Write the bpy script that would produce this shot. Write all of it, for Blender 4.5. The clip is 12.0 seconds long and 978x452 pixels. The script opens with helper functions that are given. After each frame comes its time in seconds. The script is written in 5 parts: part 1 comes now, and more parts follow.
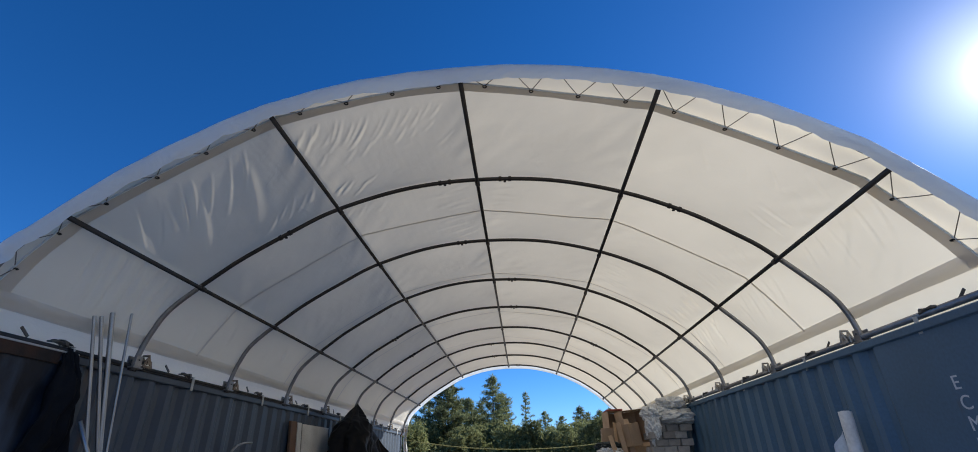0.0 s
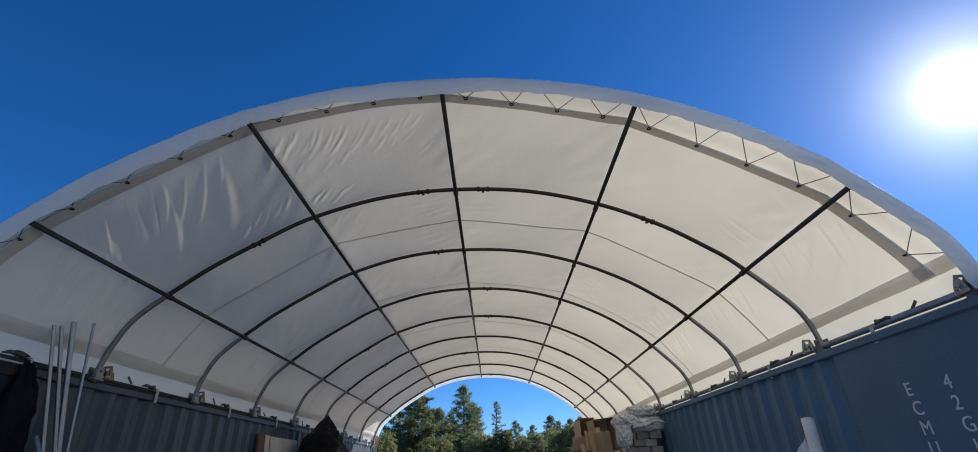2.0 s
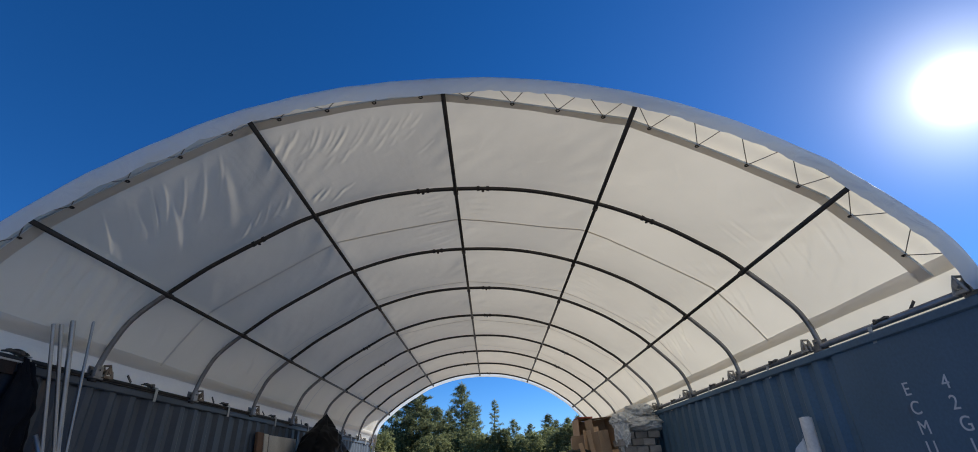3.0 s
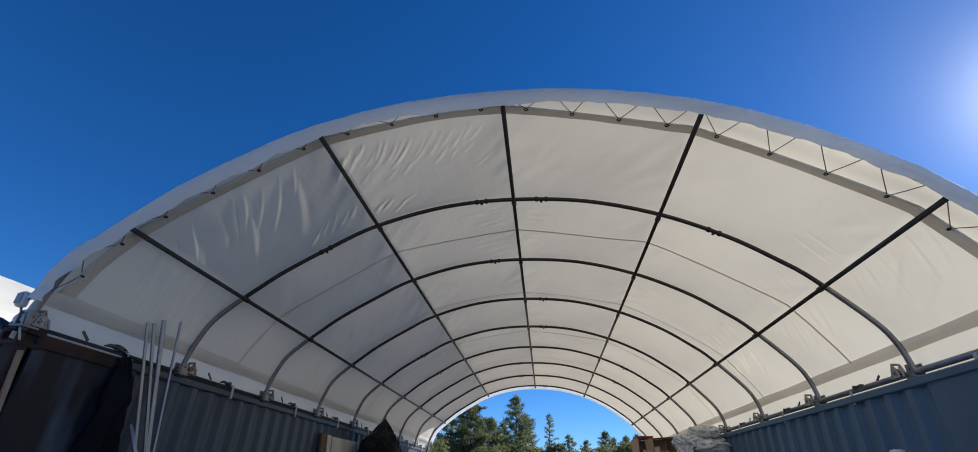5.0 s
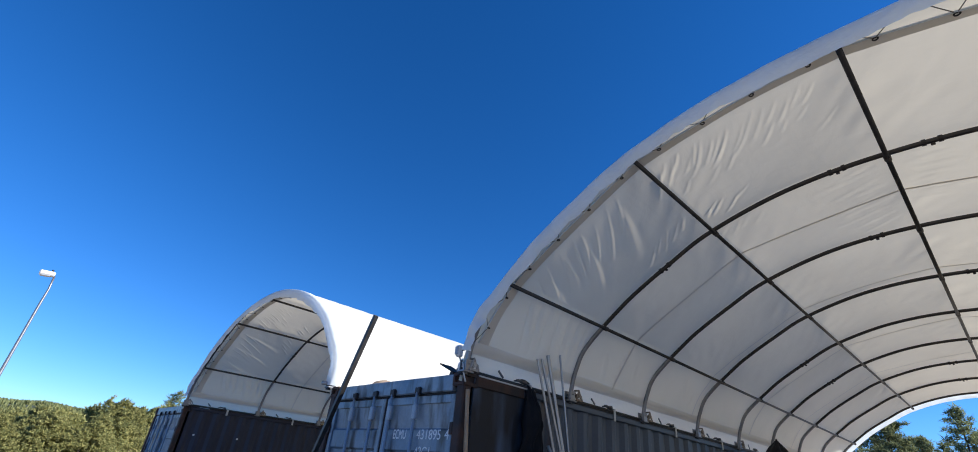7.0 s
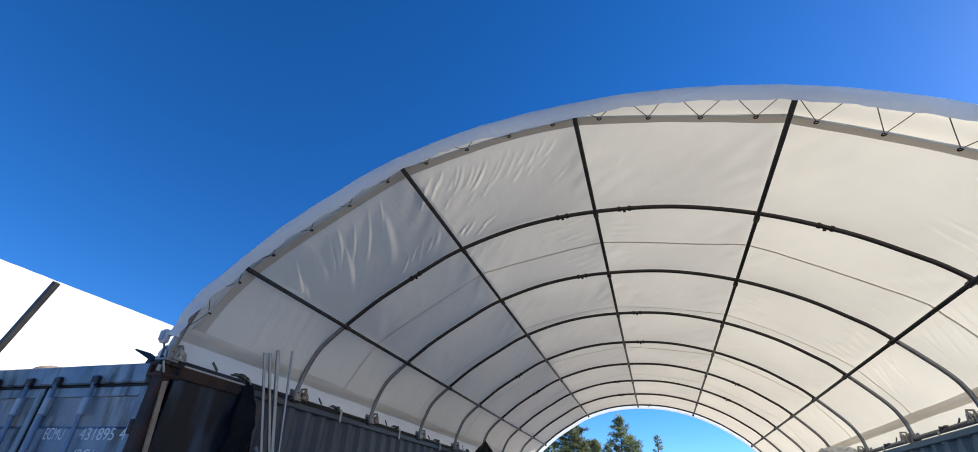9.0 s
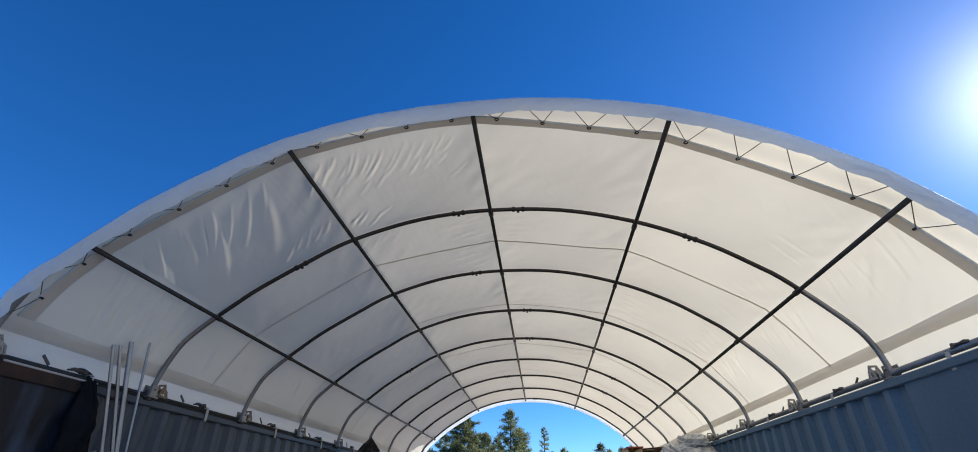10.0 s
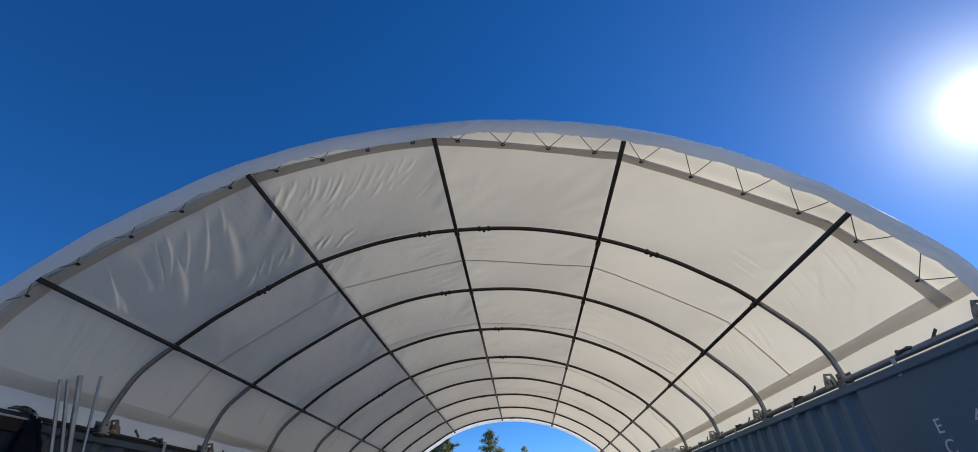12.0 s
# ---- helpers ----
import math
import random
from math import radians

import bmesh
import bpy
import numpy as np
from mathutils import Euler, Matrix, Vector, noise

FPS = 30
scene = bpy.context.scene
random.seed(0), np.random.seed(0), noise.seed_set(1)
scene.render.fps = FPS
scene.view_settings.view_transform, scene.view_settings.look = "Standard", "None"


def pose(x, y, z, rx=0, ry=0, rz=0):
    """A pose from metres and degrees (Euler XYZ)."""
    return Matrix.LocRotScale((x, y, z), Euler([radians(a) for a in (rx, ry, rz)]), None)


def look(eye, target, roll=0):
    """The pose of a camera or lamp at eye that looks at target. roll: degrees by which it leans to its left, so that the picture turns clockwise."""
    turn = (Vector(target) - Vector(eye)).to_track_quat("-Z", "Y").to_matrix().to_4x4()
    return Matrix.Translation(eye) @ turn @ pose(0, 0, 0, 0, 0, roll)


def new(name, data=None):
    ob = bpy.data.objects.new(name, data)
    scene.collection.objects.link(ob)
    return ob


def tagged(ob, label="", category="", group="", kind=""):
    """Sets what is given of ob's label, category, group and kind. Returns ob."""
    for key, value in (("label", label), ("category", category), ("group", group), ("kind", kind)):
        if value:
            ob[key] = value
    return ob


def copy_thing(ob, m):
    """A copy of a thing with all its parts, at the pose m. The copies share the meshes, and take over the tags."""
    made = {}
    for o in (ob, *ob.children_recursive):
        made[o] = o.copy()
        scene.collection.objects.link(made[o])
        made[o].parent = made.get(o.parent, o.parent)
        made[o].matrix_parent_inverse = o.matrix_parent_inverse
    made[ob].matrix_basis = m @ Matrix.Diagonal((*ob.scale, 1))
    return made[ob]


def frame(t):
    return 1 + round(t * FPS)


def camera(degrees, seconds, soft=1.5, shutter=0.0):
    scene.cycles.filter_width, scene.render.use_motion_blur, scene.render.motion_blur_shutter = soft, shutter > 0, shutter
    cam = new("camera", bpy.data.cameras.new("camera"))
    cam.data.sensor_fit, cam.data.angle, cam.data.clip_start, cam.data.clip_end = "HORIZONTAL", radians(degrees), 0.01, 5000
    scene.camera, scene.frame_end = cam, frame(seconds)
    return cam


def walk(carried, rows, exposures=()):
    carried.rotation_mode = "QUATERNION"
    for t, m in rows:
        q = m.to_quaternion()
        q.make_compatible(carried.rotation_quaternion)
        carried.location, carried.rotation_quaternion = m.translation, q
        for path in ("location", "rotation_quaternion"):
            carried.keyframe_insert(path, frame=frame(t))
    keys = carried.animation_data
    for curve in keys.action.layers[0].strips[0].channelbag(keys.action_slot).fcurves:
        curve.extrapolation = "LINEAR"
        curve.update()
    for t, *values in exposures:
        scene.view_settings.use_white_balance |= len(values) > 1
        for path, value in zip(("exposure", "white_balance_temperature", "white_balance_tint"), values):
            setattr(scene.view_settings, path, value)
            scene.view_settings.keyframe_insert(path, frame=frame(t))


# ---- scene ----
cam = camera(91.7, 12.0, soft=0.9)
PATH = [
    (0, (0.013, -2.685, 1.823), (-0.089, -0.897, 2.715), -1.36),
    (0.5, (0.001, -2.694, 1.827), (-0.118, -0.911, 2.725), -0.88),
    (1, (-0.016, -2.708, 1.827), (-0.146, -0.935, 2.743), -0.56),
    (1.5, (-0.029, -2.714, 1.829), (-0.105, -0.943, 2.755), -1.33),
    (2, (-0.037, -2.725, 1.823), (-0.023, -0.949, 2.743), -2.33),
    (2.5, (-0.046, -2.729, 1.826), (-0.024, -0.950, 2.739), -2.32),
    (4.5, (-0.065, -2.737, 1.821), (-0.105, -0.974, 2.766), -0.52),
    (5, (-0.080, -2.741, 1.821), (-0.290, -0.997, 2.777), 1.61),
    (5.5, (-0.136, -2.769, 1.826), (-0.806, -1.144, 2.780), 3.06),
    (6, (-0.189, -2.811, 1.833), (-1.294, -1.436, 2.776), 3.54),
    (6.5, (-0.223, -2.837, 1.839), (-1.526, -1.644, 2.777), 5.10),
    (6.7, (-0.228, -2.841, 1.837), (-1.561, -1.681, 2.774), 5.76),
    (8.3, (-0.129, -2.751, 1.829), (-0.975, -1.242, 2.833), 5.06),
    (8.5, (-0.090, -2.741, 1.825), (-0.832, -1.182, 2.835), 4.53),
    (9, (-0.049, -2.724, 1.819), (-0.602, -1.090, 2.832), 2.78),
    (9.5, (0.007, -2.703, 1.822), (-0.329, -1.009, 2.829), 0.98),
    (10, (0.056, -2.690, 1.822), (-0.113, -0.968, 2.826), -0.31),
    (10.5, (0.090, -2.691, 1.827), (-0.042, -0.971, 2.839), -0.73),
    (11, (0.121, -2.699, 1.829), (0.018, -0.990, 2.863), -1.81),
    (11.5, (0.148, -2.712, 1.834), (0.046, -1.024, 2.900), -3.24),
    (12, (0.166, -2.711, 1.828), (0.101, -1.019, 2.892), -3.23),
]
EXPOSURES = [(0, 0.4), (2.0, 0.27), (2.5, 0.21), (4.5, 0.2), (5.5, 0.38), (6.5, 0.68), (8.5, 0.7), (9.5, 0.82), (11, 0.24), (12, 0.25)]
walk(cam, [(t, look(eye, target, roll)) for t, eye, target, roll in PATH], EXPOSURES)

# ---- world, sun and exposure ----
SUN_AZ, SUN_EL = radians(52.9), radians(28.2)  # azimuth from +y towards +x
SUN_DIR = Vector((math.sin(SUN_AZ) * math.cos(SUN_EL), math.cos(SUN_AZ) * math.cos(SUN_EL), math.sin(SUN_EL)))
world = bpy.data.worlds.new("sky")
scene.world = world
world.use_nodes = True
wn = world.node_tree.nodes
sky = wn.new("ShaderNodeTexSky")
sky.sky_type, sky.sun_disc = "NISHITA", False
sky.sun_elevation, sky.sun_rotation = SUN_EL, SUN_AZ
sky.altitude, sky.air_density, sky.dust_density, sky.ozone_density = 2000, 1.0, 0.1, 2.0
tint = wn.new("ShaderNodeMix")
tint.data_type, tint.blend_type = "RGBA", "MULTIPLY"
tint.inputs["Factor"].default_value = 1.0
tint.inputs["B"].default_value = (0.70, 0.92, 1.30, 1)
deep = wn.new("ShaderNodeHueSaturation")
deep.inputs["Saturation"].default_value = 1.15
world.node_tree.links.new(sky.outputs[0], tint.inputs["A"])
world.node_tree.links.new(tint.outputs["Result"], deep.inputs["Color"])
world.node_tree.links.new(deep.outputs[0], wn["Background"].inputs[0])
wn["Background"].inputs[1].default_value = 0.09
# bright air round the sun
where = wn.new("ShaderNodeTexCoord")
toward = wn.new("ShaderNodeVectorMath")
toward.operation = "DOT_PRODUCT"
toward.inputs[1].default_value = SUN_DIR
world.node_tree.links.new(where.outputs["Generated"], toward.inputs[0])
glow = None
for power, amount in ((2500, 50.0), (260, 7.5), (60, 1.6), (12, 0.4)):
    pw, ml = wn.new("ShaderNodeMath"), wn.new("ShaderNodeMath")
    pw.operation, ml.operation = "POWER", "MULTIPLY_ADD"
    pw.inputs[1].default_value, ml.inputs[1].default_value = power, amount
    pos = wn.new("ShaderNodeMath")
    pos.operation = "MAXIMUM"
    pos.inputs[1].default_value = 0.0
    world.node_tree.links.new(toward.outputs["Value"], pos.inputs[0])
    world.node_tree.links.new(pos.outputs[0], pw.inputs[0])
    world.node_tree.links.new(pw.outputs[0], ml.inputs[0])
    ml.inputs[2].default_value = 0.0
    if glow:
        world.node_tree.links.new(glow.outputs[0], ml.inputs[2])
    glow = ml
bright = wn.new("ShaderNodeMix")
bright.data_type, bright.blend_type = "RGBA", "ADD"
bright.inputs["Factor"].default_value = 1.0
world.node_tree.links.new(deep.outputs[0], bright.inputs["A"])
world.node_tree.links.new(glow.outputs[0], bright.inputs["B"])
world.node_tree.links.new(bright.outputs["Result"], wn["Background"].inputs[0])
sun = new("sun", bpy.data.lights.new("sun", "SUN"))
sun.data.energy, sun.data.angle, sun.data.color = 5.0, radians(0.53), (1.0, 0.99, 0.965)
sun.matrix_world = look(SUN_DIR * 50, (0, 0, 0))


# ---- materials ----
def material(name, colour, rough=0.6, metal=0.0, second=None, scale=4.0, fine=60.0, amount=0.5, bump=0.15, streak=None, spec=0.5, spread=0.0):
    """Principled surface with two scales of variation, a bump and, if streak is given, (colour, scale, low, high)
    stains or painted sheen.
    """
    m = bpy.data.materials.new(name)
    m.use_nodes = True
    n, l = m.node_tree.nodes, m.node_tree.links
    b = n["Principled BSDF"]
    b.inputs["Metallic"].default_value = metal
    b.inputs["Specular IOR Level"].default_value = spec
    co = n.new("ShaderNodeTexCoord")
    big, small = n.new("ShaderNodeTexNoise"), n.new("ShaderNodeTexNoise")
    big.inputs["Scale"].default_value, big.inputs["Detail"].default_value = scale, 6
    small.inputs["Scale"].default_value, small.inputs["Detail"].default_value = fine, 4
    for t in (big, small):
        l.new(co.outputs["Object"], t.inputs["Vector"])
    mix = n.new("ShaderNodeMix")
    mix.data_type = "RGBA"
    mix.inputs["A"].default_value = (*colour, 1)
    mix.inputs["B"].default_value = (*(second or [c * 0.7 for c in colour]), 1)
    ramp = n.new("ShaderNodeMapRange")
    ramp.inputs["From Min"].default_value, ramp.inputs["From Max"].default_value = 0.35, 0.7
    ramp.inputs["To Max"].default_value = amount
    l.new(big.outputs["Fac"], ramp.inputs["Value"])
    l.new(ramp.outputs[0], mix.inputs["Factor"])
    out = mix.outputs["Result"]
    grain = n.new("ShaderNodeMix")
    grain.data_type, grain.blend_type = "RGBA", "MULTIPLY"
    grain.inputs["Factor"].default_value = 0.5
    g2 = n.new("ShaderNodeMapRange")
    g2.inputs["From Min"].default_value, g2.inputs["From Max"].default_value = 0.3, 0.7
    g2.inputs["To Min"].default_value, g2.inputs["To Max"].default_value = 0.7, 1.1
    l.new(small.outputs["Fac"], g2.inputs["Value"])
    l.new(out, grain.inputs["A"])
    l.new(g2.outputs[0], grain.inputs["B"])
    out = grain.outputs["Result"]
    if streak:
        st = n.new("ShaderNodeTexNoise")
        mp = n.new("ShaderNodeMapping")
        mp.inputs["Scale"].default_value = streak[1]
        l.new(co.outputs["Object"], mp.inputs["Vector"])
        l.new(mp.outputs[0], st.inputs["Vector"])
        st.inputs["Scale"].default_value, st.inputs["Detail"].default_value = 1.0, 7
        sr = n.new("ShaderNodeMapRange")
        sr.inputs["From Min"].default_value, sr.inputs["From Max"].default_value = streak[2], streak[3]
        l.new(st.outputs["Fac"], sr.inputs["Value"])
        sm = n.new("ShaderNodeMix")
        sm.data_type = "RGBA"
        sm.inputs["B"].default_value = (*streak[0], 1)
        l.new(sr.outputs[0], sm.inputs["Factor"])
        l.new(out, sm.inputs["A"])
        out = sm.outputs["Result"]
    if spread:
        info = n.new("ShaderNodeObjectInfo")
        hs = n.new("ShaderNodeHueSaturation")
        vr = n.new("ShaderNodeMapRange")
        vr.inputs["To Min"].default_value, vr.inputs["To Max"].default_value = 1 - spread, 1 + spread
        l.new(info.outputs["Random"], vr.inputs["Value"])
        l.new(vr.outputs[0], hs.inputs["Value"])
        l.new(out, hs.inputs["Color"])
        out = hs.outputs["Color"]
    l.new(out, b.inputs["Base Color"])
    rr = n.new("ShaderNodeMapRange")
    rr.inputs["To Min"].default_value, rr.inputs["To Max"].default_value = max(rough - 0.12, 0.05), min(rough + 0.12, 1)
    l.new(small.outputs["Fac"], rr.inputs["Value"])
    l.new(rr.outputs[0], b.inputs["Roughness"])
    if bump:
        bp = n.new("ShaderNodeBump")
        bp.inputs["Strength"].default_value, bp.inputs["Distance"].default_value = bump, 0.01
        l.new(small.outputs["Fac"], bp.inputs["Height"])
        l.new(bp.outputs[0], b.inputs["Normal"])
    return m


def fabric(name, colour, through_colour, share, creases=0.25):
    """Coated cloth that lets part of the light through, with weave, soft creases and faint dirt."""
    m = bpy.data.materials.new(name)
    m.use_nodes = True
    n, l = m.node_tree.nodes, m.node_tree.links
    n.remove(n["Principled BSDF"])
    co = n.new("ShaderNodeTexCoord")
    dirt, soft, weave = (n.new("ShaderNodeTexNoise") for _ in range(3))
    dirt.inputs["Scale"].default_value, dirt.inputs["Detail"].default_value = 0.8, 8
    soft.inputs["Scale"].default_value, soft.inputs["Detail"].default_value = 5.0, 6
    soft.inputs["Distortion"].default_value = 1.2
    weave.inputs["Scale"].default_value = 260
    for t in (dirt, soft, weave):
        l.new(co.outputs["Object"], t.inputs["Vector"])
    rg = n.new("ShaderNodeMapRange")
    rg.inputs["From Min"].default_value, rg.inputs["From Max"].default_value = 0.3, 0.75
    rg.inputs["To Min"].default_value, rg.inputs["To Max"].default_value = 1.0, 0.88
    l.new(dirt.outputs["Fac"], rg.inputs["Value"])
    b1 = n.new("ShaderNodeBump")
    b1.inputs["Strength"].default_value, b1.inputs["Distance"].default_value = creases, 0.02
    l.new(soft.outputs["Fac"], b1.inputs["Height"])
    b2 = n.new("ShaderNodeBump")
    b2.inputs["Strength"].default_value, b2.inputs["Distance"].default_value = 0.1, 0.002
    l.new(weave.outputs["Fac"], b2.inputs["Height"])
    l.new(b1.outputs[0], b2.inputs["Normal"])
    shaders = []
    for kind, c in (("ShaderNodeBsdfDiffuse", colour), ("ShaderNodeBsdfTranslucent", through_colour)):
        s = n.new(kind)
        mul = n.new("ShaderNodeMix")
        mul.data_type, mul.blend_type = "RGBA", "MULTIPLY"
        mul.inputs["Factor"].default_value = 1.0
        mul.inputs["A"].default_value = (*c, 1)
        l.new(rg.outputs[0], mul.inputs["B"])
        l.new(mul.outputs["Result"], s.inputs["Color"])
        l.new(b2.outputs[0], s.inputs["Normal"])
        shaders.append(s)
    mx = n.new("ShaderNodeMixShader")
    mx.inputs[0].default_value = share
    l.new(shaders[0].outputs[0], mx.inputs[1])
    l.new(shaders[1].outputs[0], mx.inputs[2])
    gl = n.new("ShaderNodeBsdfGlossy")
    gl.inputs["Roughness"].default_value = 0.45
    l.new(b2.outputs[0], gl.inputs["Normal"])
    m2 = n.new("ShaderNodeMixShader")
    m2.inputs[0].default_value = 0.03
    l.new(mx.outputs[0], m2.inputs[1])
    l.new(gl.outputs[0], m2.inputs[2])
    l.new(m2.outputs[0], n["Material Output"].inputs["Surface"])
    return m


COVER = fabric("white_cover_fabric", (0.88, 0.84, 0.735), (0.89, 0.785, 0.60), 0.34, 0.14)
# white hem cloth with the blue of skylight mixed into its colour
HEM = fabric("sky_tinted_hem_fabric", (0.87, 0.92, 0.96), (0.88, 0.93, 0.96), 0.50, 0.6)
BAND = fabric("doubled_cover_fabric", (0.74, 0.71, 0.67), (0.72, 0.66, 0.57), 0.30)
POCKET = fabric("eave_pocket_fabric", (0.80, 0.78, 0.75), (0.84, 0.79, 0.71), 0.40, 0.3)
# cover cloth made paler and more see-through, to brighten the left eave
SKIRT = fabric("brightened_skirt_fabric", (0.93, 0.89, 0.80), (0.96, 0.86, 0.68), 0.58, 0.25)
GALV = material("galvanised_steel", (0.30, 0.30, 0.31), 0.45, 0.75, (0.18, 0.18, 0.19), 9, 120, 0.7, 0.05)
# darker copy of the galvanised steel; backlit shade is in the colour
DARKTUBE = material("backlit_dark_steel", (0.060, 0.056, 0.054), 0.45, 0.55, (0.030, 0.027, 0.025), 7, 90, 0.8, 0.06)
CONDUIT = material("bright_conduit", (0.42, 0.43, 0.44), 0.38, 0.8, (0.28, 0.28, 0.28), 6, 140, 0.6, 0.04)
ROPE = material("dark_lacing_rope", (0.20, 0.17, 0.15), 0.9, 0, None, 30, 300, 0.5, 0.5)
YELLOW = material("yellow_rope", (0.50, 0.50, 0.22), 0.8, 0, None, 30, 300, 0.5, 0.4)
BRASS = material("rusty_yellow_zinc", (0.32, 0.26, 0.19), 0.5, 0.45, (0.17, 0.10, 0.06), 40, 200, 0.8, 0.2)
ZINC = material("dull_zinc_plate", (0.44, 0.42, 0.39), 0.5, 0.4, (0.28, 0.25, 0.21), 30, 160, 0.7, 0.15)
STRAPSTEEL = material("grey_strap_hardware", (0.13, 0.125, 0.12), 0.6, 0.3, (0.06, 0.055, 0.05), 20, 120, 0.8, 0.15)
# unseen roofs, made pale to bounce light up through the left eave cloth
BOUNCEROOF = material("pale_bounce_roof_steel", (0.60, 0.57, 0.52), 0.85, 0, (0.45, 0.42, 0.37), 1.5, 30, 0.8, 0.1)
RUST = (0.10, 0.045, 0.02)
BLUE = material("blue_container_paint", (0.085, 0.165, 0.255), 0.5, 0, (0.068, 0.130, 0.195), 1.3, 40, 0.8, 0.06, (RUST, (3, 3, 0.8), 0.70, 0.80))
SLATE = material("dark_container_paint", (0.054, 0.078, 0.112), 0.5, 0, (0.030, 0.044, 0.068), 1.1, 40, 0.9, 0.08, (RUST, (3, 3, 0.7), 0.68, 0.80))
NAVY = material("dark_navy_container_paint", (0.007, 0.016, 0.044), 0.5, 0, (0.005, 0.009, 0.024), 1.1, 40, 0.9, 0.08)
# blue streaks put the sky's reflection into this dark paint's colour
SKYSHEEN = material("dark_paint_sky_sheen", (0.009, 0.015, 0.026), 0.5, 0, (0.008, 0.009, 0.012), 3.0, 50, 0.9, 0.12, ((0.050, 0.080, 0.130), (5, 5, 1.3), 0.47, 0.72), spec=0.3)
BLUEDOOR = material("faded_blue_door_paint", (0.105, 0.170, 0.250), 0.38, 0, (0.30, 0.345, 0.38), 2.2, 40, 0.9, 0.10, ((0.03, 0.028, 0.03), (7, 7, 1.5), 0.50, 0.64))
RUSTED = material("rusted_steel", (0.022, 0.018, 0.018), 0.75, 0.1, (0.080, 0.034, 0.020), 5, 80, 0.9, 0.25)
BLACKIRON = material("black_iron", (0.02, 0.02, 0.022), 0.55, 0.3, (0.04, 0.03, 0.025), 8, 90, 0.7, 0.15)
BARSTEEL = material("painted_locking_bar", (0.26, 0.32, 0.39), 0.42, 0.1, (0.32, 0.35, 0.38), 9, 70, 0.9, 0.08, (RUST, (10, 10, 3), 0.62, 0.75))
RUBBER = material("black_gasket", (0.015, 0.015, 0.016), 0.8, 0, None, 10, 90, 0.4, 0.1)
LETTER = material("white_stencil_paint", (0.72, 0.74, 0.76), 0.6, 0, (0.5, 0.53, 0.58), 25, 120, 0.6, 0.0)
BLACKCLOTH = material("black_cloth", (0.010, 0.011, 0.014), 0.9, 0, (0.018, 0.019, 0.023), 3, 60, 0.6, 0.3, spec=0.15)
BLACKTARP = material("black_plastic_tarp", (0.006, 0.006, 0.007), 0.6, 0, (0.010, 0.010, 0.011), 3, 30, 0.6, 0.12, spec=0.15)
TAB = material("pale_webbing", (0.55, 0.55, 0.53), 0.8, 0, None, 20, 200, 0.4, 0.3)
WHITEBOARD = material("off_white_board", (0.74, 0.72, 0.67), 0.6, 0, (0.48, 0.46, 0.42), 2.5, 60, 0.7, 0.05)
TIMBER = material("brown_timber", (0.16, 0.085, 0.05), 0.7, 0, (0.09, 0.05, 0.03), 6, 80, 0.8, 0.25)
PALETIMBER = material("pale_timber", (0.42, 0.31, 0.21), 0.7, 0, (0.30, 0.20, 0.13), 6, 80, 0.8, 0.25)
CARD = material("brown_cardboard", (0.58, 0.41, 0.27), 0.85, 0, (0.45, 0.30, 0.19), 3, 70, 0.8, 0.1, spread=0.25)
RED = material("faded_red_paint", (0.33, 0.08, 0.055), 0.6, 0, None, 6, 60, 0.6, 0.1)
BLOCK = material("grey_concrete_block", (0.36, 0.34, 0.32), 0.95, 0, (0.24, 0.22, 0.21), 7, 90, 0.8, 0.5, spread=0.3)
SHEETING = material("dusty_white_plastic", (0.80, 0.80, 0.79), 0.45, 0, (0.55, 0.54, 0.52), 3, 40, 0.7, 0.15)
DULLGREEN = material("grey_green_canvas", (0.09, 0.10, 0.09), 0.8, 0, None, 5, 80, 0.6, 0.2)
GROUND = material("dry_gravel_dirt", (0.50, 0.41, 0.30), 0.95, 0, (0.38, 0.30, 0.21), 0.6, 25, 0.9, 0.5)
BARK = material("pine_bark", (0.10, 0.07, 0.05), 0.9, 0, (0.05, 0.035, 0.028), 5, 40, 0.8, 0.5)
LAMPWHITE = material("white_lamp_housing", (0.75, 0.75, 0.74), 0.5, 0, (0.6, 0.6, 0.58), 6, 80, 0.5, 0.03)
GLASSGREY = material("lamp_glass", (0.35, 0.37, 0.40), 0.15, 0, None, 8, 80, 0.3, 0.0)
HILL = material("wooded_hill", (0.075, 0.085, 0.055), 0.95, 0, (0.05, 0.06, 0.04), 0.05, 0.6, 0.9, 0.3)


